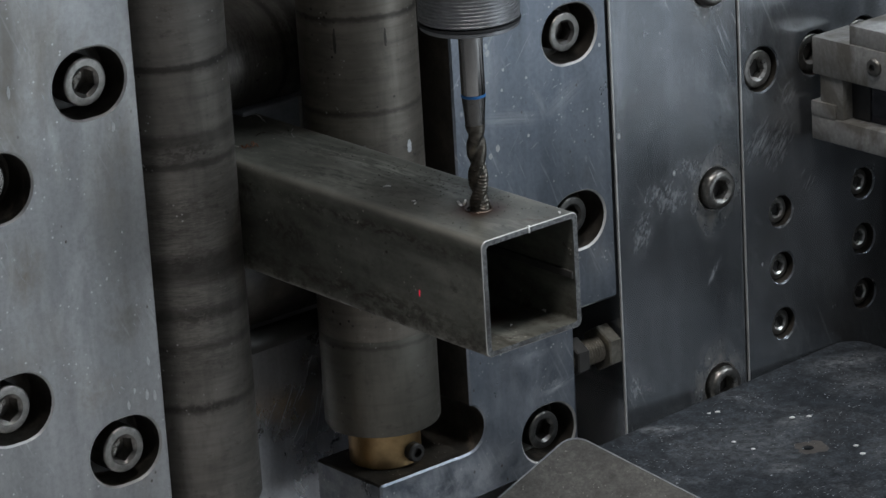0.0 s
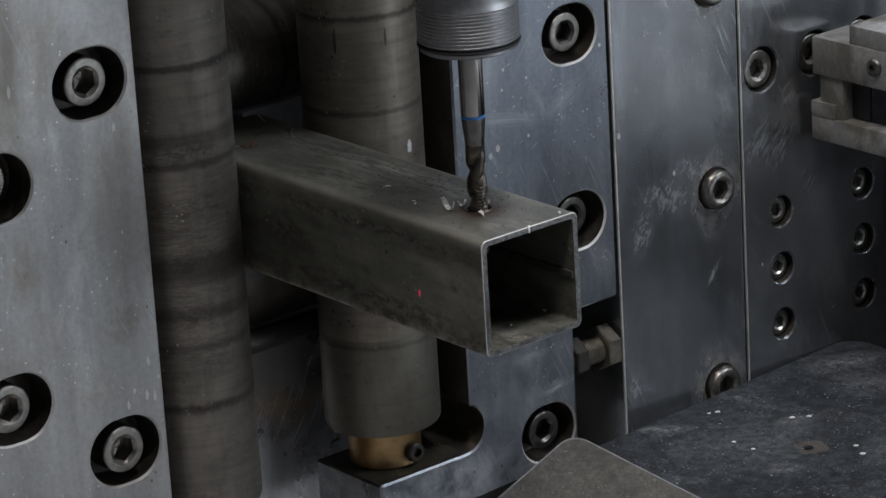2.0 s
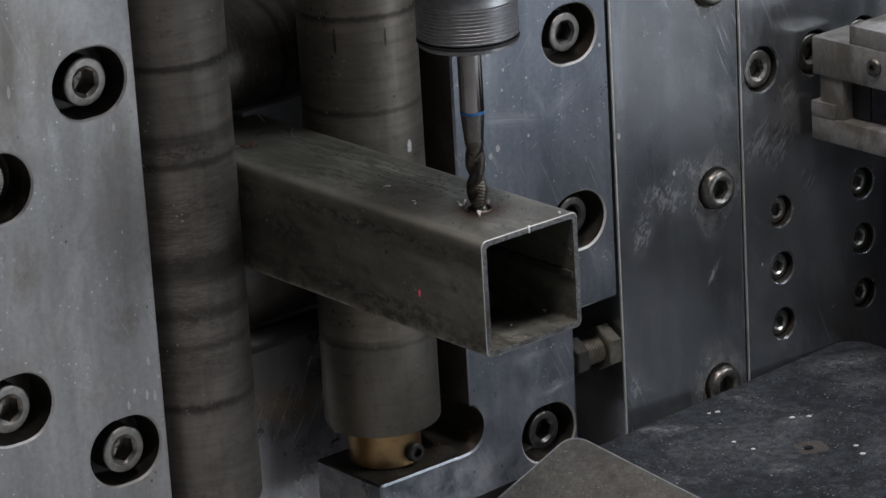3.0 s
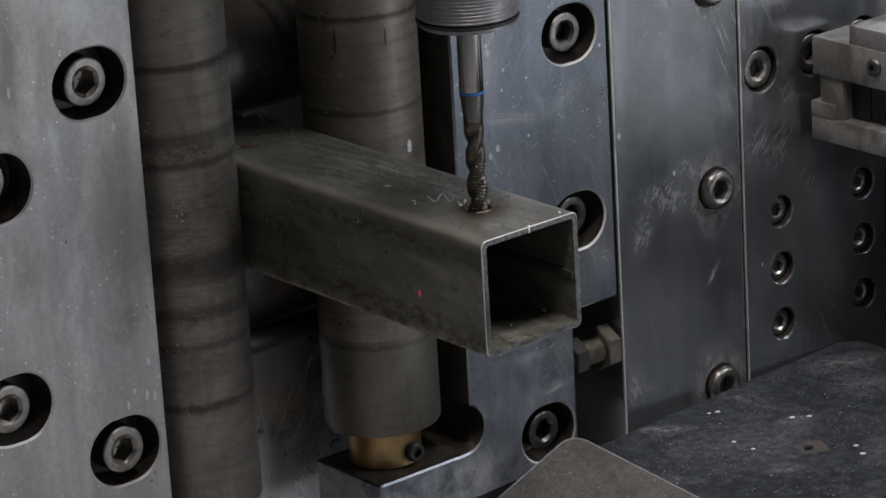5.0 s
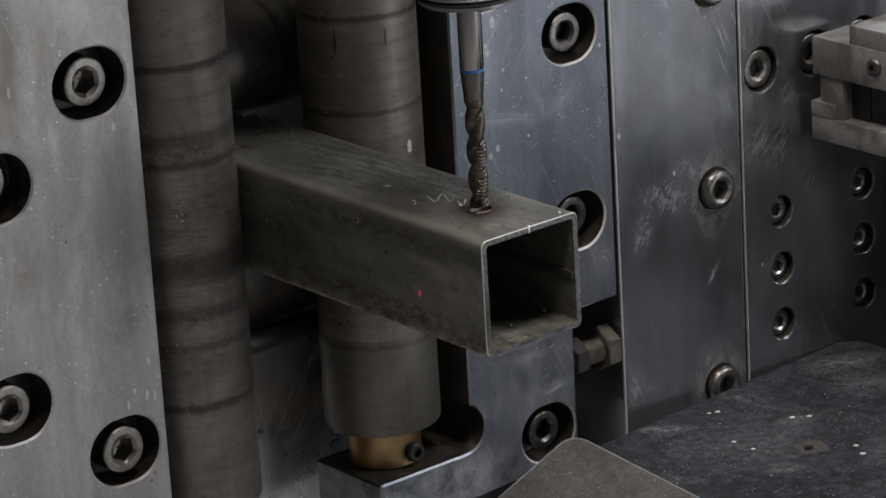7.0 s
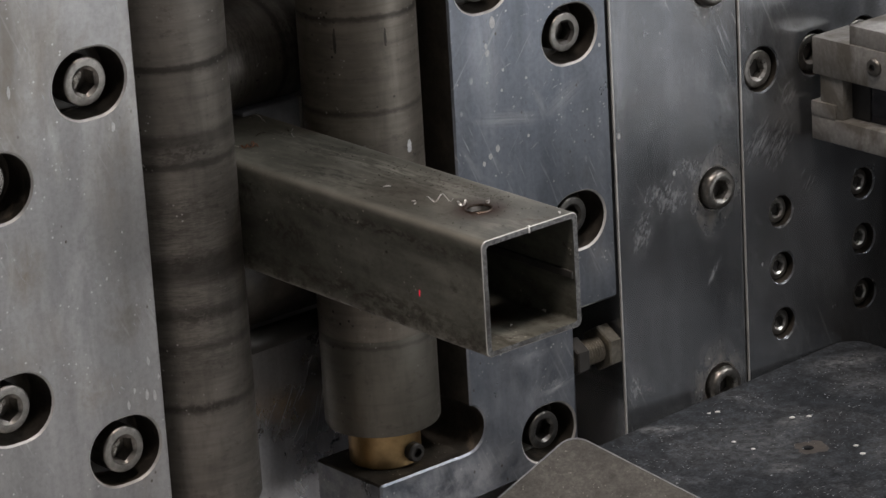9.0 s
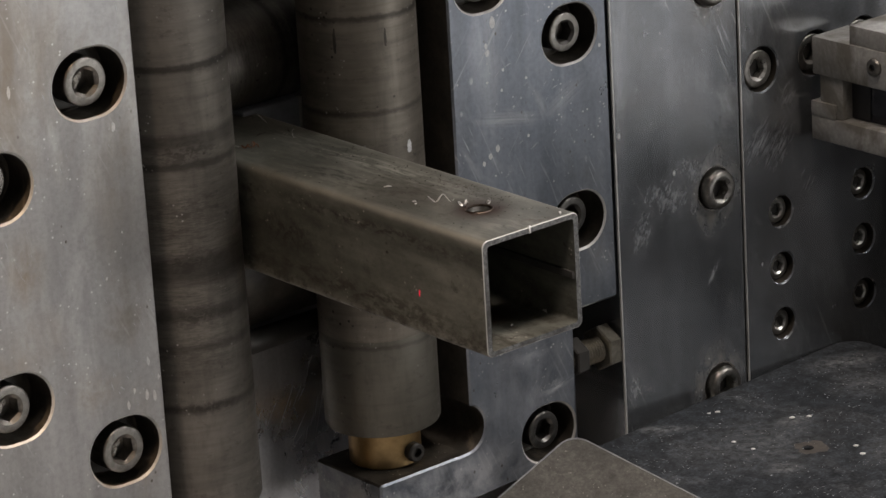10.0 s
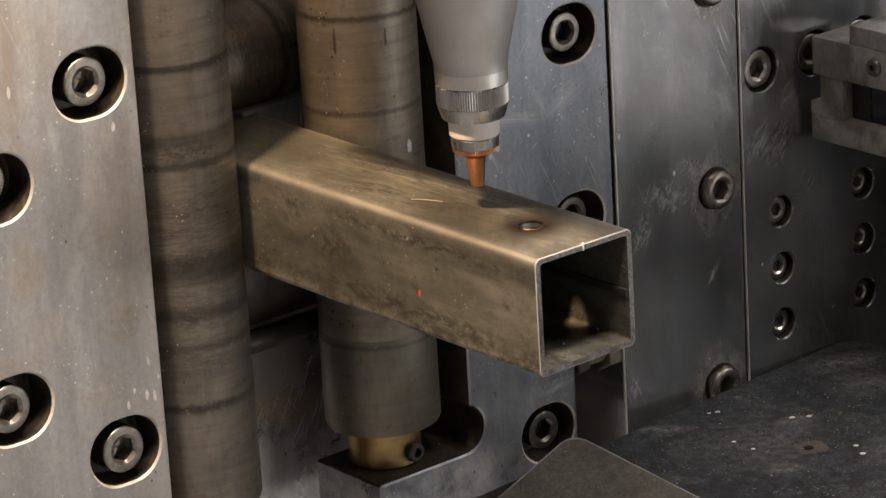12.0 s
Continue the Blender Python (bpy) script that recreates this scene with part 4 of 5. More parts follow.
def laser_head():
    """Axis on z, nozzle tip at z = 0."""
    t = thing("laser_cutter", "silver laser cutting head with copper nozzle", "laser cutter")
    part("nozzle", lathe(bmesh.new(), [(0.0012, 0.001), (0.0012, 0), (0.0030, 0), (0.0034, 0.0004), (0.0050, 0.0148), (0.0056, 0.0156), (0.0108, 0.0186), (0.0108, 0.0190)], 48, close=False), COPPER, t, "copper cutting nozzle")
    bm = bmesh.new()
    n, loops = 120, []
    for r, z in ((0.0105, 0.0186), (0.0116, 0.0190), (0.0116, 0.0208), (0.0105, 0.0212)):
        loops.append([bm.verts.new(((r - (0.0004 if i % 2 else 0)) * math.cos(2 * math.pi * i / n), (r - (0.0004 if i % 2 else 0)) * math.sin(2 * math.pi * i / n), z)) for i in range(n)])
    for a, b in zip(loops, loops[1:]):
        for i in range(n):
            bm.faces.new((a[i], a[(i + 1) % n], b[(i + 1) % n], b[i]))
    bm.faces.new(loops[0]), bm.faces.new(loops[-1])
    part("nozzle_flange", bm, COPPER, t, "knurled copper flange", smooth=20)
    part("nozzle_seat", lathe(bmesh.new(), [(0.0100, 0.0208), (0.0118, 0.0212), (0.0122, 0.0262), (0.0115, 0.0268)], 64), CHROME, t, "steel seat ring")
    part("ceramic_ring", lathe(bmesh.new(), [(0.0112, 0.0262), (0.0126, 0.0276), (0.0129, 0.0335), (0.0129, 0.0368)], 64), CERAMIC, t, "white ceramic ring")
    part("clamp_ring", lathe(bmesh.new(), [(0.0125, 0.0362), (0.0158, 0.0366), (0.0176, 0.0420), (0.0178, 0.0436)], 64), CHROME, t, "polished steel clamp ring")
    bm = bmesh.new()
    n, loops = 176, []
    for r, z in ((0.0176, 0.0434), (0.0182, 0.0440), (0.0182, 0.0536), (0.0177, 0.0542)):
        loops.append([bm.verts.new(((r - (0.00045 if i % 2 else 0)) * math.cos(2 * math.pi * i / n), (r - (0.00045 if i % 2 else 0)) * math.sin(2 * math.pi * i / n), z)) for i in range(n)])
    for a, b in zip(loops, loops[1:]):
        for i in range(n):
            bm.faces.new((a[i], a[(i + 1) % n], b[(i + 1) % n], b[i]))
    bm.faces.new(loops[0]), bm.faces.new(loops[-1])
    part("knurled_ring", bm, CHROME, t, "knurled steel grip ring", smooth=20)
    part("collar", lathe(bmesh.new(), [(0.0172, 0.0538), (0.0182, 0.0546), (0.0184, 0.0615)], 64), SATIN, t, "bright turned collar")
    part("cone", lathe(bmesh.new(), [(0.0183, 0.0612), (0.0185, 0.0655), (0.0200, 0.0720), (0.0262, 0.1010), (0.0268, 0.1060)], 64), SILVER, t, "satin silver cone")
    part("neck", lathe(bmesh.new(), [(0.0240, 0.1055), (0.0258, 0.1062), (0.0300, 0.16), (0.0300, 0.18)], 64), CHROME, t)
    part("head_body", box(bmesh.new(), -0.07, 0.07, -0.10, 0.10, 0.155, 0.62, 0.006), SILVER, t)
    # unseen block, added to shade the table once the head is down
    part("carriage", box(bmesh.new(), 0.10, 0.95, -0.72, 0.0990, 0.6201, 0.72, 0.006), SILVER, t, "unseen grey block that shades the table and plates")
    part("slide", box(bmesh.new(), -0.05, 0.05, 0.0995, 0.2095, 0.62, 1.36, 0.004), SILVER, t, "upright grey slide")
    return t


laser = laser_head()

# ---- adjusting bolt beside the foot ----


def hex_bolt():
    t = thing("adjusting_bolt", "steel hexagon adjusting bolt with dark lock nut", "bolt", at=pose(0.1812, 0.190, -0.1428, 0, 90, 0))
    rings = []
    z = 0.0
    while z < 0.0275:
        rings += [(0.0070, z), (0.0080, z + 0.0010)]
        z += 0.0020
    part("thread", lathe(bmesh.new(), rings, 32), BOLT, t)
    for nm, z0, z1, r in (("head", 0.0275, 0.0366, 0.0138), ("lock_nut", 0.004, 0.0130, 0.0118)):
        bm = lathe(bmesh.new(), [(r * 0.93, z0), (r, z0 + 0.0008), (r, z1 - 0.0008), (r * 0.93, z1)], 6)
        part(nm, bm, BOLT if nm == "head" else DARKSTEEL, t, smooth=20)
    return t


hex_bolt()

# ---- table and chute ----


def table():
    pts = [(0.14, -0.55), (0.4100, -0.55)] + arc(0.394, 0.1632, 0.016, 0, 90, 8) + [(0.1868, 0.1658), (0.14, 0.162)]
    bm = bmesh.new()
    a = [bm.verts.new((x, y, -0.19)) for x, y in pts]
    b = [bm.verts.new((x, y, -0.202)) for x, y in pts]
    bm.faces.new(a), bm.faces.new(b[::-1])
    for i in range(len(pts)):
        j = (i + 1) % len(pts)
        bm.faces.new((a[i], b[i], b[j], a[j]))
    cutters = lathe(bmesh.new(), [(0.0032, -0.25), (0.0032, -0.15)], 20, pose(0.2637, 0.0733, 0))
    t = thing("catch_table", "dark steel catch table with dust and bright specks", "table")
    top = new("tabletop", cut(bm, cutters, TABLE, "tabletop", 0.001))
    top.parent = t
    part("leg", box(bmesh.new(), 0.15, 0.20, -0.54, -0.49, -1.0, -0.2005, 0.002), TABLE, t)
    part("leg", box(bmesh.new(), 0.355, 0.405, -0.54, -0.49, -1.0, -0.2005, 0.002), TABLE, t)
    part("leg", box(bmesh.new(), 0.355, 0.405, 0.10, 0.15, -1.0, -0.2005, 0.002), TABLE, t)


table()


def chute():
    """A sheet that rises away from the eye, with a rounded upper corner."""
    yaw, tilt = radians(38.85), radians(22)
    right = Vector((math.cos(yaw), -math.sin(yaw), 0))
    up = Vector((math.sin(yaw) * math.cos(tilt), math.cos(yaw) * math.cos(tilt), math.sin(tilt)))
    nrm = right.cross(up)
    corner = Vector((0.152, 0.151, -0.168)) + right * 0.0005 + up * 0.0002
    d1, d2 = Vector((-1, -1.075)).normalized(), Vector((1, -0.862)).normalized()
    r, n = 0.0115, 10
    c = (d1 + d2) * r
    a1 = math.atan2(-d2.y, -d2.x)
    a2 = math.atan2(-d1.y, -d1.x)
    pts = [d1 * 0.14, d1 * r] + [c + Vector((math.cos(a1 + (a2 - a1) * i / n), math.sin(a1 + (a2 - a1) * i / n))) * r for i in range(1, n)] + [d2 * r, d2 * 0.17, d1 * 0.14 + d2 * 0.17]
    bm = bmesh.new()
    top = [bm.verts.new(corner + right * p.x + up * p.y) for p in pts]
    low = [bm.verts.new(corner + right * p.x + up * p.y - nrm * 0.003) for p in pts]
    bm.faces.new(top), bm.faces.new(low[::-1])
    for i in range(len(pts)):
        j = (i + 1) % len(pts)
        bm.faces.new((top[i], low[i], low[j], top[j]))
    bmesh.ops.bevel(bm, geom=bm.edges[:], offset=0.0006, segments=2, affect="EDGES")
    t = thing("chute", "smooth grey sheet steel chute with a rounded corner", "chute")
    part("sheet", bm, CHUTE, t, smooth=30)
    cen = (d1 + d2) * 0.07
    edge = pts[:-1]
    inner = [p + (cen - p).normalized() * 0.0012 for p in edge]
    bm = bmesh.new()
    rows = [[bm.verts.new(corner + right * p.x + up * p.y + nrm * h) for p in line] for line, h in ((edge, -0.0004), (edge, 0.00012), (inner, 0.00012), (inner, -0.0004))]
    for a, b in zip(rows, rows[1:] + rows[:1]):
        for i in range(len(edge) - 1):
            bm.faces.new((a[i], a[i + 1], b[i + 1], b[i]))
    # the lit edge of the sheet, put in as a paler strip
    part("worn_edge", bm, RUBBED_LIT, t, "brighter strip for the sheet's lit rim", 30)


chute()

# ---- sensor frame ----


def sensor_frame():
    t = thing("sensor_frame", "worn aluminium sensor frame with a dark glass", "sensor")
    x, y = 0.3743, 0.1720
    part("upper_bar", box(bmesh.new(), x, x + 0.0307, y - 0.0655, y, -0.0098, 0.0134, 0.0006), ALU, t)
    part("lower_bar", box(bmesh.new(), x, x + 0.0307, y - 0.0655, y + 0.002, -0.0509, -0.0355, 0.0010), ALU, t)
    part("end_bar", box(bmesh.new(), x + 0.0015, x + 0.0307, y - 0.0230, y - 0.0046, -0.0353, -0.0100, 0.0004), ALU, t)
    part("lip", box(bmesh.new(), x - 0.0004, x + 0.0102, y - 0.0179, y + 0.0016, -0.0357, -0.0266, 0.0005), ALU, t)
    part("cap", box(bmesh.new(), x + 0.001, x + 0.051, y - 0.0655, y - 0.0297, 0.0135, 0.0251, 0.0006), ALU, t)
    part("gasket", box(bmesh.new(), x + 0.0092, x + 0.0164, y - 0.0379, y - 0.0231, -0.0353, -0.0100, 0.0006), RUBBER, t, "black gasket strip")
    part("glass", box(bmesh.new(), x + 0.0102, x + 0.0143, y - 0.0655, y - 0.0381, -0.0353, -0.0100), GLASS, t, "dark glass window", None)
    part("mounting_arm", box(bmesh.new(), x + 0.0308, 0.500, y - 0.0650, y - 0.0450, -0.0095, 0.0130, 0.001), ALU, t)
    part("mounting_post", box(bmesh.new(), 0.482, 0.500, y - 0.0650, y - 0.0450, -0.045, -0.0097, 0.001), ALU, t)
    screw = part("screw", lathe(bmesh.new(), [(0.0054, 0), (0.0054, 0.0009), (0.0050, 0.0018), (0.0040, 0.0024), (0.0026, 0.0027), (0.0022, 0.0025), (0.0021, 0.0010)], 32, pose(x, y - 0.0509, 0.0034, 0, -90)), SCREW, t, "small button head screw", 50)
    part("socket", lathe(bmesh.new(), [(0.0021, 0.0009), (0.0021, 0.0012)], 6, pose(x, y - 0.0509, 0.0034, 0, -90)), RUBBER, screw, "dark hexagon socket", 20)
    return t


sensor_frame()

# ---- hall ----
for nm, b in (("floor", (-4, 4, -4, 3, -1.05, -1.0)), ("ceiling", (-4, 4, -4, 3, 3.0, 3.05)), ("wall_north", (-4, 4, 3, 3.1, -1, 3)),
              ("wall_south", (-4, 4, -4.1, -4, -1, 3)), ("wall_west", (-4.1, -4, -4, 3, -1, 3)), ("wall_east", (4, 4.1, -4, 3, -1, 3))):
    tagged(new(nm, mesh_of(nm, box(bmesh.new(), *b), FLOOR if nm == "floor" else WALL)), "plain grey workshop " + nm.split("_")[0], nm.split("_")[0], kind="structure")

# added out of view, so the cover plates' lower parts mirror black
tagged(new("cover_box", mesh_of("cover_box", box(bmesh.new(), 0.53, 0.59, -0.50, 0.17, -1.0, -0.17, 0.01), RUBBER)), "unseen black block mirrored in the cover plates", "machine cover")

# two more unseen black bodies that block light and darken the plates
tagged(new("side_guard", mesh_of("side_guard", box(bmesh.new(), 0.478, 0.52, -0.45, -0.0205, -1.0, -0.115, 0.006), RUBBER)), "unseen low black wall that darkens the plates' reflections", "machine cover")
tagged(new("side_guard", mesh_of("side_guard", box(bmesh.new(), 0.478, 0.52, -0.02, 0.172, -1.0, -0.045, 0.006), RUBBER)), "unseen black wall that darkens the plates' reflections", "machine cover")

# ---- small things ----
spot = part("laser_spot", box(bmesh.new(), -0.0316, -0.03138, 0.0502, 0.0509, -0.0099, -0.0066), RED, None, "", None)
tagged(spot, "small red pilot light mark on the tube", "light mark")


def curl(name, turns, radius, pitch, wire, label, seed, squeeze=1.0, mat=None):
    """A springy chip: a wire coiled along x, lying on z = 0."""
    rr = random.Random(seed)
    bm, loops = bmesh.new(), []
    n = max(8, int(turns * 16))
    for k in range(n + 1):
        u = k / n
        a = 2 * math.pi * turns * u + rr.uniform(-0.1, 0.1)
        r = radius * (0.75 + 0.5 * u)
        w = wire * (0.35 + 1.3 * math.sin(math.pi * min(1, u + 0.1)))
        c = Vector((pitch * turns * u, r * math.sin(a) * squeeze, radius * 1.25 + r * math.cos(a)))
        loops.append([bm.verts.new(c + Vector((0, math.cos(a) * q, math.sin(a) * q)) * w + Vector((p * w * 1.6, 0, 0))) for p, q in ((1, 0.3), (1, -0.3), (-1, -0.3), (-1, 0.3))])
    for p, q in zip(loops, loops[1:]):
        for i in range(4):
            bm.faces.new((p[i], p[(i + 1) % 4], q[(i + 1) % 4], q[i]))
    bm.faces.new(loops[0]), bm.faces.new(loops[-1])
    ob = part(name, bm, mat or CHIP, None, "", 50)
    return tagged(ob, label, "metal chip", "metal chips")


def flake(length, width, label, seed, mat=None, rise=0.22):
    """A short bent sliver."""
    rr = random.Random(seed)
    bm = bmesh.new()
    prev = None
    for k in range(7):
        u = k / 6
        w = width * (0.25 + math.sin(math.pi * u))
        z = 0.0003 + length * rise * math.sin(math.pi * u) * rr.uniform(0.7, 1.2)
        ring = [bm.verts.new((length * (u - 0.5), s1 * w, z + s2 * width * 0.35)) for s1, s2 in ((1, 1), (-1, 1), (-1, -1), (1, -1))]
        if prev:
            for i in range(4):
                bm.faces.new((prev[i], prev[(i + 1) % 4], ring[(i + 1) % 4], ring[i]))
        else:
            bm.faces.new(ring)
        prev = ring
    bm.faces.new(prev)
    ob = part("metal_chip", bm, mat or CHIP, None, "", 40)
    return tagged(ob, label, "metal chip", "metal chips")


squiggle = curl("metal_chip", 1.7, 0.0020, 0.0080, 0.00018, "thin wavy steel chip lying on the tube", 3, 0.35)
hook = curl("metal_chip", 0.8, 0.0034, 0.0065, 0.00055, "short hooked steel chip beside the cutter", 5)
spring = curl("metal_chip", 2.6, 0.0016, 0.0046, 0.00025, "small coiled steel chip thrown from the cutter", 8)
sliver = flake(0.006, 0.0009, "bright steel sliver at the hole", 2)
needle = flake(0.0175, 0.00034, "long straight steel chip on the tube", 6, None, 0.03)
riders = [(flake(l, w, "tiny steel chip on the tube", i, BURR if 4 <= i <= 7 and i != 5 else None, 0.1), x, y, z, rz) for i, (x, y, z, rz, l, w) in enumerate((
    (-0.0064, 0.1035, TOP, -30, 0.0040, 0.0005), (-0.0145, 0.0709, TOP, 20, 0.0022, 0.0004), (-0.0125, 0.0745, TOP, -50, 0.0022, 0.0004),
    (0.0237, 0.0042, TOP, 60, 0.0040, 0.0005), (-0.010, 0.215, TOP, 40, 0.0060, 0.0003), (-0.018, 0.221, TOP, -40, 0.0075, 0.0003),
    (0.006, 0.228, TOP, 10, 0.0075, 0.0003), (0.020, 0.222, TOP, 70, 0.006, 0.0003), (0.0018, 0.0199, -0.0274, 30, 0.0025, 0.0004), (-0.0215, 0.0190, -0.0274, 60, 0.0120, 0.0030)))]

riders += [(curl("metal_chip", 1.3, 0.0015, 0.0042, 0.00028, "small curled chip at the hole", 14), -0.0035, 0.0505, TOP, -25), (curl("metal_chip", 0.9, 0.0012, 0.0035, 0.00026, "small curled chip at the hole", 15), 0.0095, 0.0415, TOP, 70)]

riders += [(curl("metal_chip", 1.6, 0.0014, 0.0042, 0.00022, "rusty curled chip lying on the tube", 16, 1.0, RUST), -0.0140, 0.2120, TOP, 20), (curl("metal_chip", 1.2, 0.0011, 0.0040, 0.0002, "rusty curled chip lying on the tube", 17, 0.8, RUST), -0.0165, 0.2160, TOP, -35),
           (curl("metal_chip", 0.55, 0.0030, 0.0090, 0.00022, "thin hooked chip lying on the tube", 18, 0.5), 0.0125, 0.2060, TOP, 50), (curl("metal_chip", 0.5, 0.0022, 0.0150, 0.00018, "long thin curved chip lying on the tube", 19, 0.6), 0.0180, 0.2500, TOP, -60),
           (flake(0.0085, 0.00035, "thin rusty sliver on the tube", 20, RUST, 0.1), -0.0076, 0.2140, TOP, 75), (flake(0.0036, 0.0006, "tiny bright chip on the weld seam inside the tube", 21, None, 0.2), 0.0262, 0.0226, -0.0274, 80)]


def grains(name, n, spread, mat, label, seed, size):
    """Loose grains in one mesh."""
    rr = random.Random(seed)
    bm = bmesh.new()
    for _ in range(n):
        x, y, z = spread(rr)
        r = size * rr.uniform(0.4, 1.3)
        vs = [bm.verts.new((x + r * rr.uniform(0.5, 1.2) * dx, y + r * rr.uniform(0.5, 1.2) * dy, z + r * dz)) for dx, dy, dz in ((1, 0, 0.3), (0, 1, 0.2), (-1, 0, 0.3), (0, -1, 0.2), (0, 0, 0.8), (0, 0, -0.05))]
        for a, b, c in ((0, 1, 4), (1, 2, 4), (2, 3, 4), (3, 0, 4), (1, 0, 5), (2, 1, 5), (3, 2, 5), (0, 3, 5)):
            bm.faces.new((vs[a], vs[b], vs[c]))
    ob = part(name, bm, mat, None, "", None)
    return tagged(ob, label, "swarf", kind="stuff")


def on_tube(rr):
    while True:
        y = rr.choice((rr.gauss(0.075, 0.03), rr.gauss(0.06, 0.022), rr.uniform(0.0, 0.2)))
        x = rr.choice((rr.gauss(0.018, 0.007), rr.gauss(0.018, 0.007), rr.uniform(-0.026, 0.026)))
        if abs(x) < 0.0262 and y > 0.003 and (x - 0.0015) ** 2 + (y - 0.04) ** 2 > 0.0085 ** 2:
            return x, y, TOP


swarf = grains("swarf", 300, on_tube, GRIT, "dark loose swarf scattered on the tube", 11, 0.00046)
grains("dust", 420, lambda rr: (rr.uniform(0.19, 0.405), rr.uniform(-0.05, 0.16), -0.19), FLECK, "bright metal dust scattered over the table", 12, 0.00021)
grains("dust", 60, lambda rr: (rr.uniform(0.04, 0.1), rr.uniform(0.183, 0.236), -0.1726), CHIP, "bright metal dust on the plate's foot", 13, 0.0003)
for i, (x, y, l) in enumerate(((0.262, 0.153, 0.0025), (0.267, 0.151, 0.0035), (0.290, 0.112, 0.0038), (0.298, 0.106, 0.0035), (0.241, 0.111, 0.0028), (0.241, 0.095, 0.0028),
                               (0.284, 0.055, 0.0035), (0.278, 0.044, 0.0038))):
    flake(l * 0.9, l * 0.22, "bright steel fleck on the table", 40 + i, FLECK, 0.03).matrix_basis = pose(x, y, -0.19, 0, 0, -40)

stain = bmesh.new()
rs = random.Random(31)
rim = [(0.92 + 0.1 * math.sin(k * 0.7) + 0.06 * math.sin(k * 1.9) + rs.uniform(-0.04, 0.04), math.radians(k * 10)) for k in range(36)]
for k in range(36):
    (ka, a), (kb, c) = rim[k], rim[(k + 1) % 36]
    quad = [(0.2637 + 0.0034 * math.cos(a), 0.0733 + 0.0034 * math.sin(a)), (0.2657 + 0.0105 * ka * math.cos(a), 0.0725 + 0.0105 * ka * math.sin(a)),
            (0.2657 + 0.0105 * kb * math.cos(c), 0.0725 + 0.0105 * kb * math.sin(c)), (0.2637 + 0.0034 * math.cos(c), 0.0733 + 0.0034 * math.sin(c))]
    stain.faces.new([stain.verts.new((x, y, -0.18992)) for x, y in quad])
part("stain", stain, STAIN, bpy.data.objects["catch_table"], "brown stain round the hole", None)


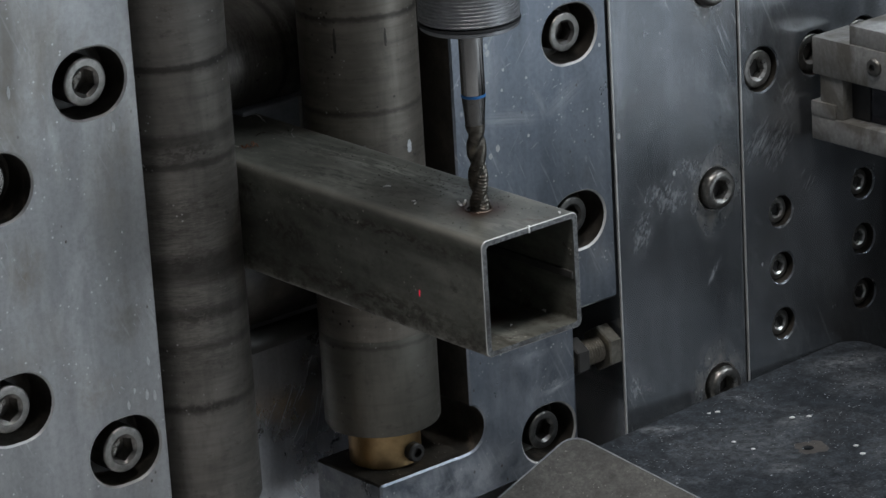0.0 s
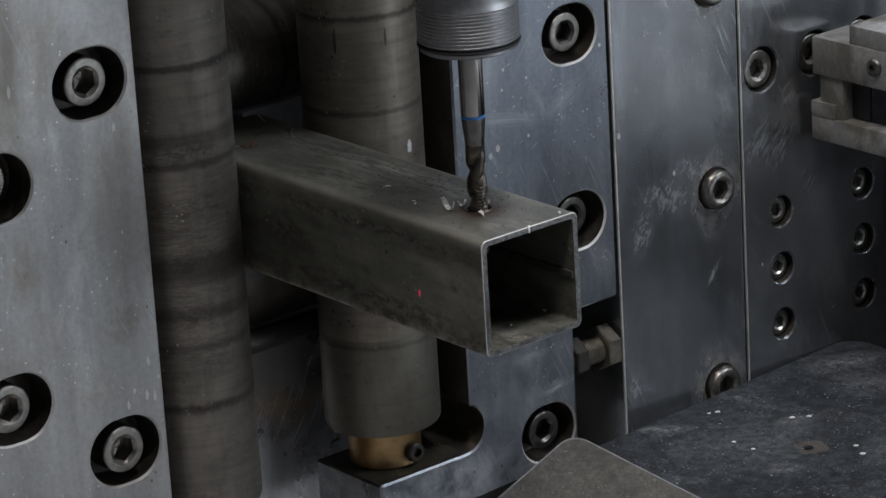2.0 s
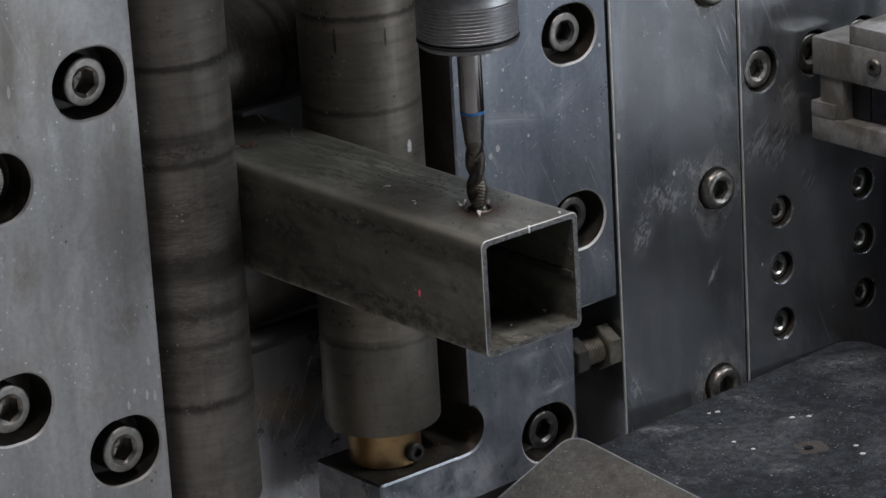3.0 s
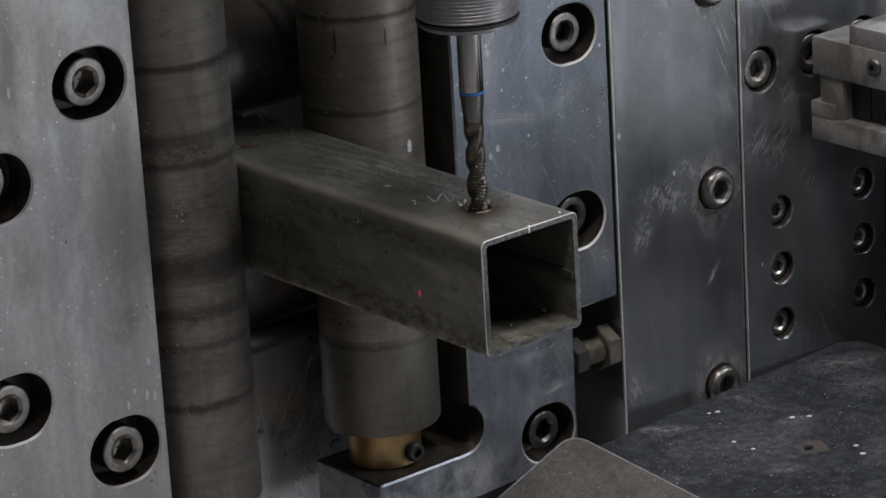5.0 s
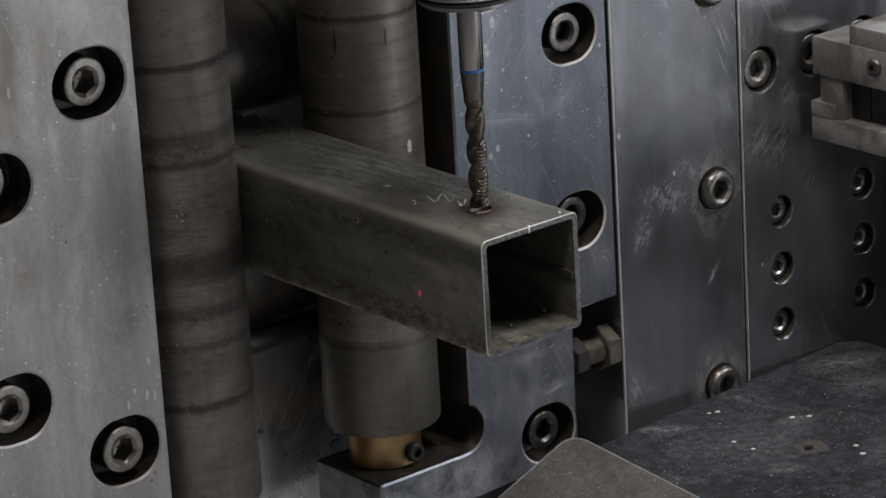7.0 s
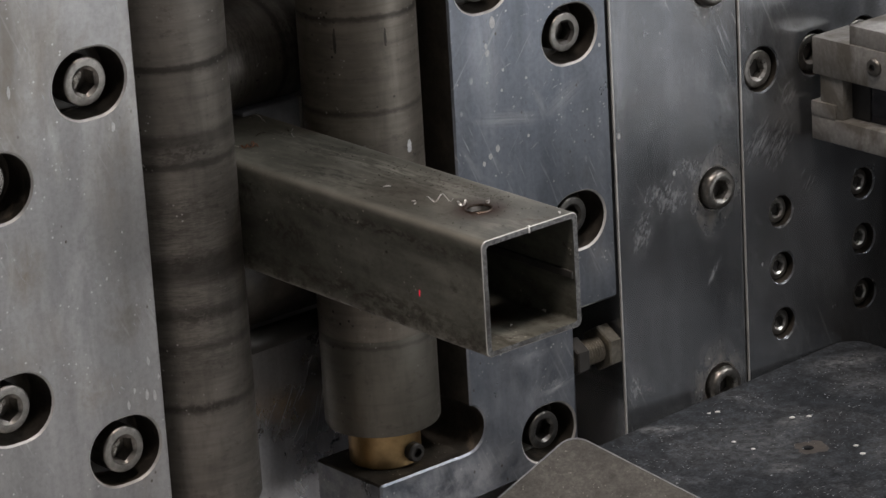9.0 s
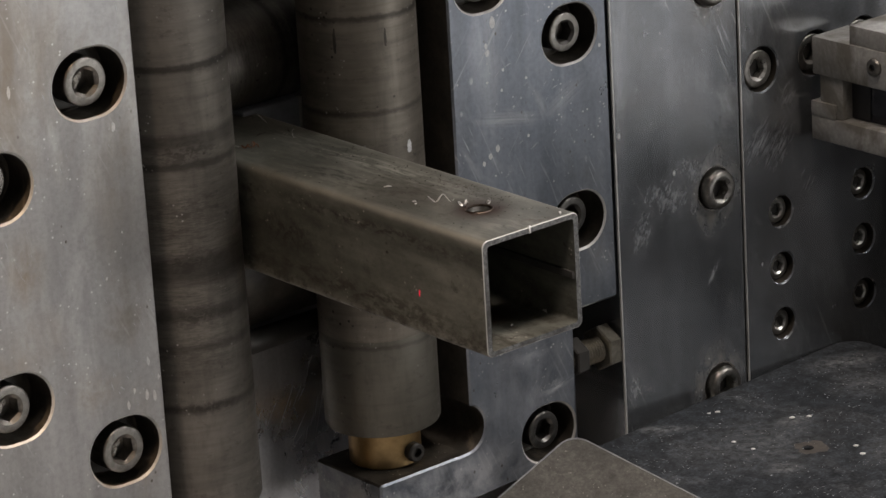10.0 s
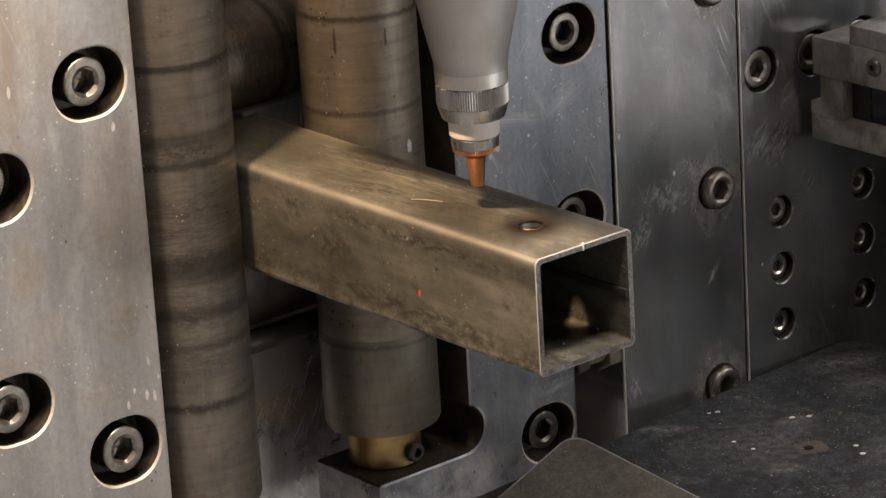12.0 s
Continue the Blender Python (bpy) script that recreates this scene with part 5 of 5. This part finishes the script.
def motions():
    X, Y = 0.0015, 0.040
    # tip heights of the cutter, from the ring's height
    rows = []
    drill_z = ((0, 0.0425), (0.5, 0.0398), (1.0, 0.0369), (1.5, 0.0344), (2.0, 0.0318), (2.35, 0.0310), (2.5, 0.0311), (3.0, 0.0339),
               (5.0, 0.0445), (5.5, 0.0468), (6.0, 0.0508), (6.5, 0.0533), (7.0, 0.0560), (7.3, 0.0577), (7.6, 0.062), (8.2, 0.120), (8.6, 0.19), (9.85, 0.19))
    for t, z in drill_z:
        a = 2 * math.pi * t / 0.9
        o = 0.0006 if t < 7.3 else 0.0
        rows.append((t, pose(X + o * math.cos(a), Y + o * math.sin(a), z)))
    rows += [(9.92, pose(X + 0.03, Y, 0.19)), (10.0, pose(X + 0.157, Y, 0.19)), (10.1, pose(X + 0.2, Y, 0.19)), (10.2, pose(X + 0.32, Y, 0.19)), (10.35, pose(X + 0.62, Y, 0.19)), (10.7, pose(X + 1.3, Y, 0.19)), (12, pose(X + 1.3, Y, 0.19))]
    walk(drill, rows)
    walk(cutter, [(k * 0.1, pose(0, 0, 0, 0, 0, -67 * k)) for k in range(121)])
    slide = ((0, 0), (9.9, 0), (10.05, -0.0008), (10.6, -0.0008), (10.7, -0.0050), (10.8, -0.0190), (10.9, -0.0343), (11.0, -0.0389), (11.1, -0.0397), (12, -0.0397))
    walk(tube, [(t, pose(0, d, 0)) for t, d in slide])
    for ob, x, y, z, rz in riders:
        rest = [(t, pose(x, y + d, z, 0, 0, rz)) for t, d in slide]
        if z == TOP:
            rest = rest[:-1] + [(11.18, pose(x, y - 0.0397, z, 0, 0, rz)), (11.32, pose(x + 0.09, y - 0.035, z + 0.004, 0, 0, rz + 60)), (11.5, pose(x + 0.12, y - 0.03, -0.34, 0, 0, rz + 120)), (12, pose(x + 0.12, y - 0.03, -0.34, 0, 0, rz + 120))]
        walk(ob, rest)
    walk(swarf, [(t, pose(0, d, 0)) for t, d in slide[:-1]] + [(11.15, pose(0, -0.0393, 0)), (11.3, pose(0.10, -0.03, 0.0)), (11.5, pose(0.14, -0.02, -0.32)), (12, pose(0.14, -0.02, -0.32))])
    # the wavy chip winds out of the hole, rides along and is blown off
    wx, wy, wr = -0.0105, 0.0665, -30
    walk(squiggle, [(0, pose(-0.020, 0.075, 0.0, 0, 0, 60)), (3.3, pose(-0.020, 0.075, 0.0, 0, 0, 60)), (3.9, pose(-0.002, 0.046, 0.034, 0, 0, wr - 20)), (4.5, pose(wx, wy, TOP, 0, 0, wr))] +
         [(t, pose(wx, wy + d, TOP, 0, 0, wr)) for t, d in slide if 4.5 < t < 11.2] +
         [(11.2, pose(wx, wy - 0.0393, TOP, 0, 0, wr)), (11.35, pose(0.06, wy - 0.04, 0.04, 20, 0, wr + 40)), (11.5, pose(0.12, wy - 0.03, -0.34, 40, 0, wr + 80)), (12, pose(0.12, wy - 0.03, -0.34, 40, 0, wr + 80))])
    walk(hook, [(0, pose(-0.016, 0.07, 0.0)), (0.6, pose(-0.016, 0.07, 0.0)), (0.75, pose(-0.008, 0.050, 0.032, 0, 0, -70)), (0.9, pose(-0.0125, 0.0515, TOP, 0, 0, -30)), (2.05, pose(-0.0125, 0.0515, TOP, 0, 0, -30)),
                (2.3, pose(-0.017, 0.0615, TOP, 0, 0, -50)), (2.62, pose(-0.018, 0.063, TOP, 0, 0, -55)), (2.72, pose(-0.055, 0.075, -0.04, 0, 0, -100)), (2.85, pose(-0.06, 0.076, -0.36, 0, 0, -130)), (3.2, pose(-0.06, 0.076, -0.36, 0, 0, -130)), (12, pose(-0.06, 0.076, -0.30, 0, 0, -130))])
    walk(spring, [(0, pose(-0.016, 0.07, 0.0)), (2.0, pose(-0.016, 0.07, 0.0)), (2.2, pose(-0.010, 0.058, TOP, 0, 0, -45)), (2.65, pose(-0.013, 0.066, TOP, 0, 0, -40)), (2.8, pose(-0.06, 0.075, 0.02, 0, 0, -80)),
                  (3.0, pose(-0.065, 0.075, -0.28, 0, 0, -110)), (12, pose(-0.065, 0.075, -0.28, 0, 0, -110))])
    walk(sliver, [(0, pose(-0.016, 0.07, 0.0, 0, 0, 60)), (0.5, pose(-0.016, 0.07, 0.0, 0, 0, 60)), (0.7, pose(-0.0035, 0.0325, TOP, 0, 0, 75)), (2.4, pose(-0.0035, 0.0325, TOP, 0, 0, 75)),
                  (3.2, pose(-0.0045, 0.0335, TOP, 0, 0, 40)), (3.6, pose(-0.06, 0.03, 0.0, 0, 0, 20)), (4.0, pose(-0.07, 0.03, -0.30, 0, 0, 0)), (12, pose(-0.07, 0.03, -0.30, 0, 0, 0))])
    walk(needle, [(0, pose(-0.008, 0.258, TOP, 0, 0, -65)), (10.6, pose(-0.008, 0.258, TOP, 0, 0, -65)), (11.0, pose(-0.008, 0.220, TOP, 0, 0, -65)), (11.3, pose(-0.008, 0.215, TOP, 0, 0, -65)),
                  (11.45, pose(-0.0078, 0.076, TOP, 0, 0, -62)), (11.5, pose(-0.0075, 0.0700, TOP, 0, 0, -62)), (12, pose(-0.0075, 0.0700, TOP, 0, 0, -62))])
    head_z = ((0, 0.85), (10.2, 0.85), (10.6, 0.36), (10.8, 0.18), (10.9, 0.1177), (11.0, 0.0612), (11.1, 0.0594), (11.2, 0.0594), (11.3, 0.0446), (11.4, 0.0428), (12, 0.0428))
    walk(laser, [(t, pose(X, Y, z)) for t, z in head_z])


motions()
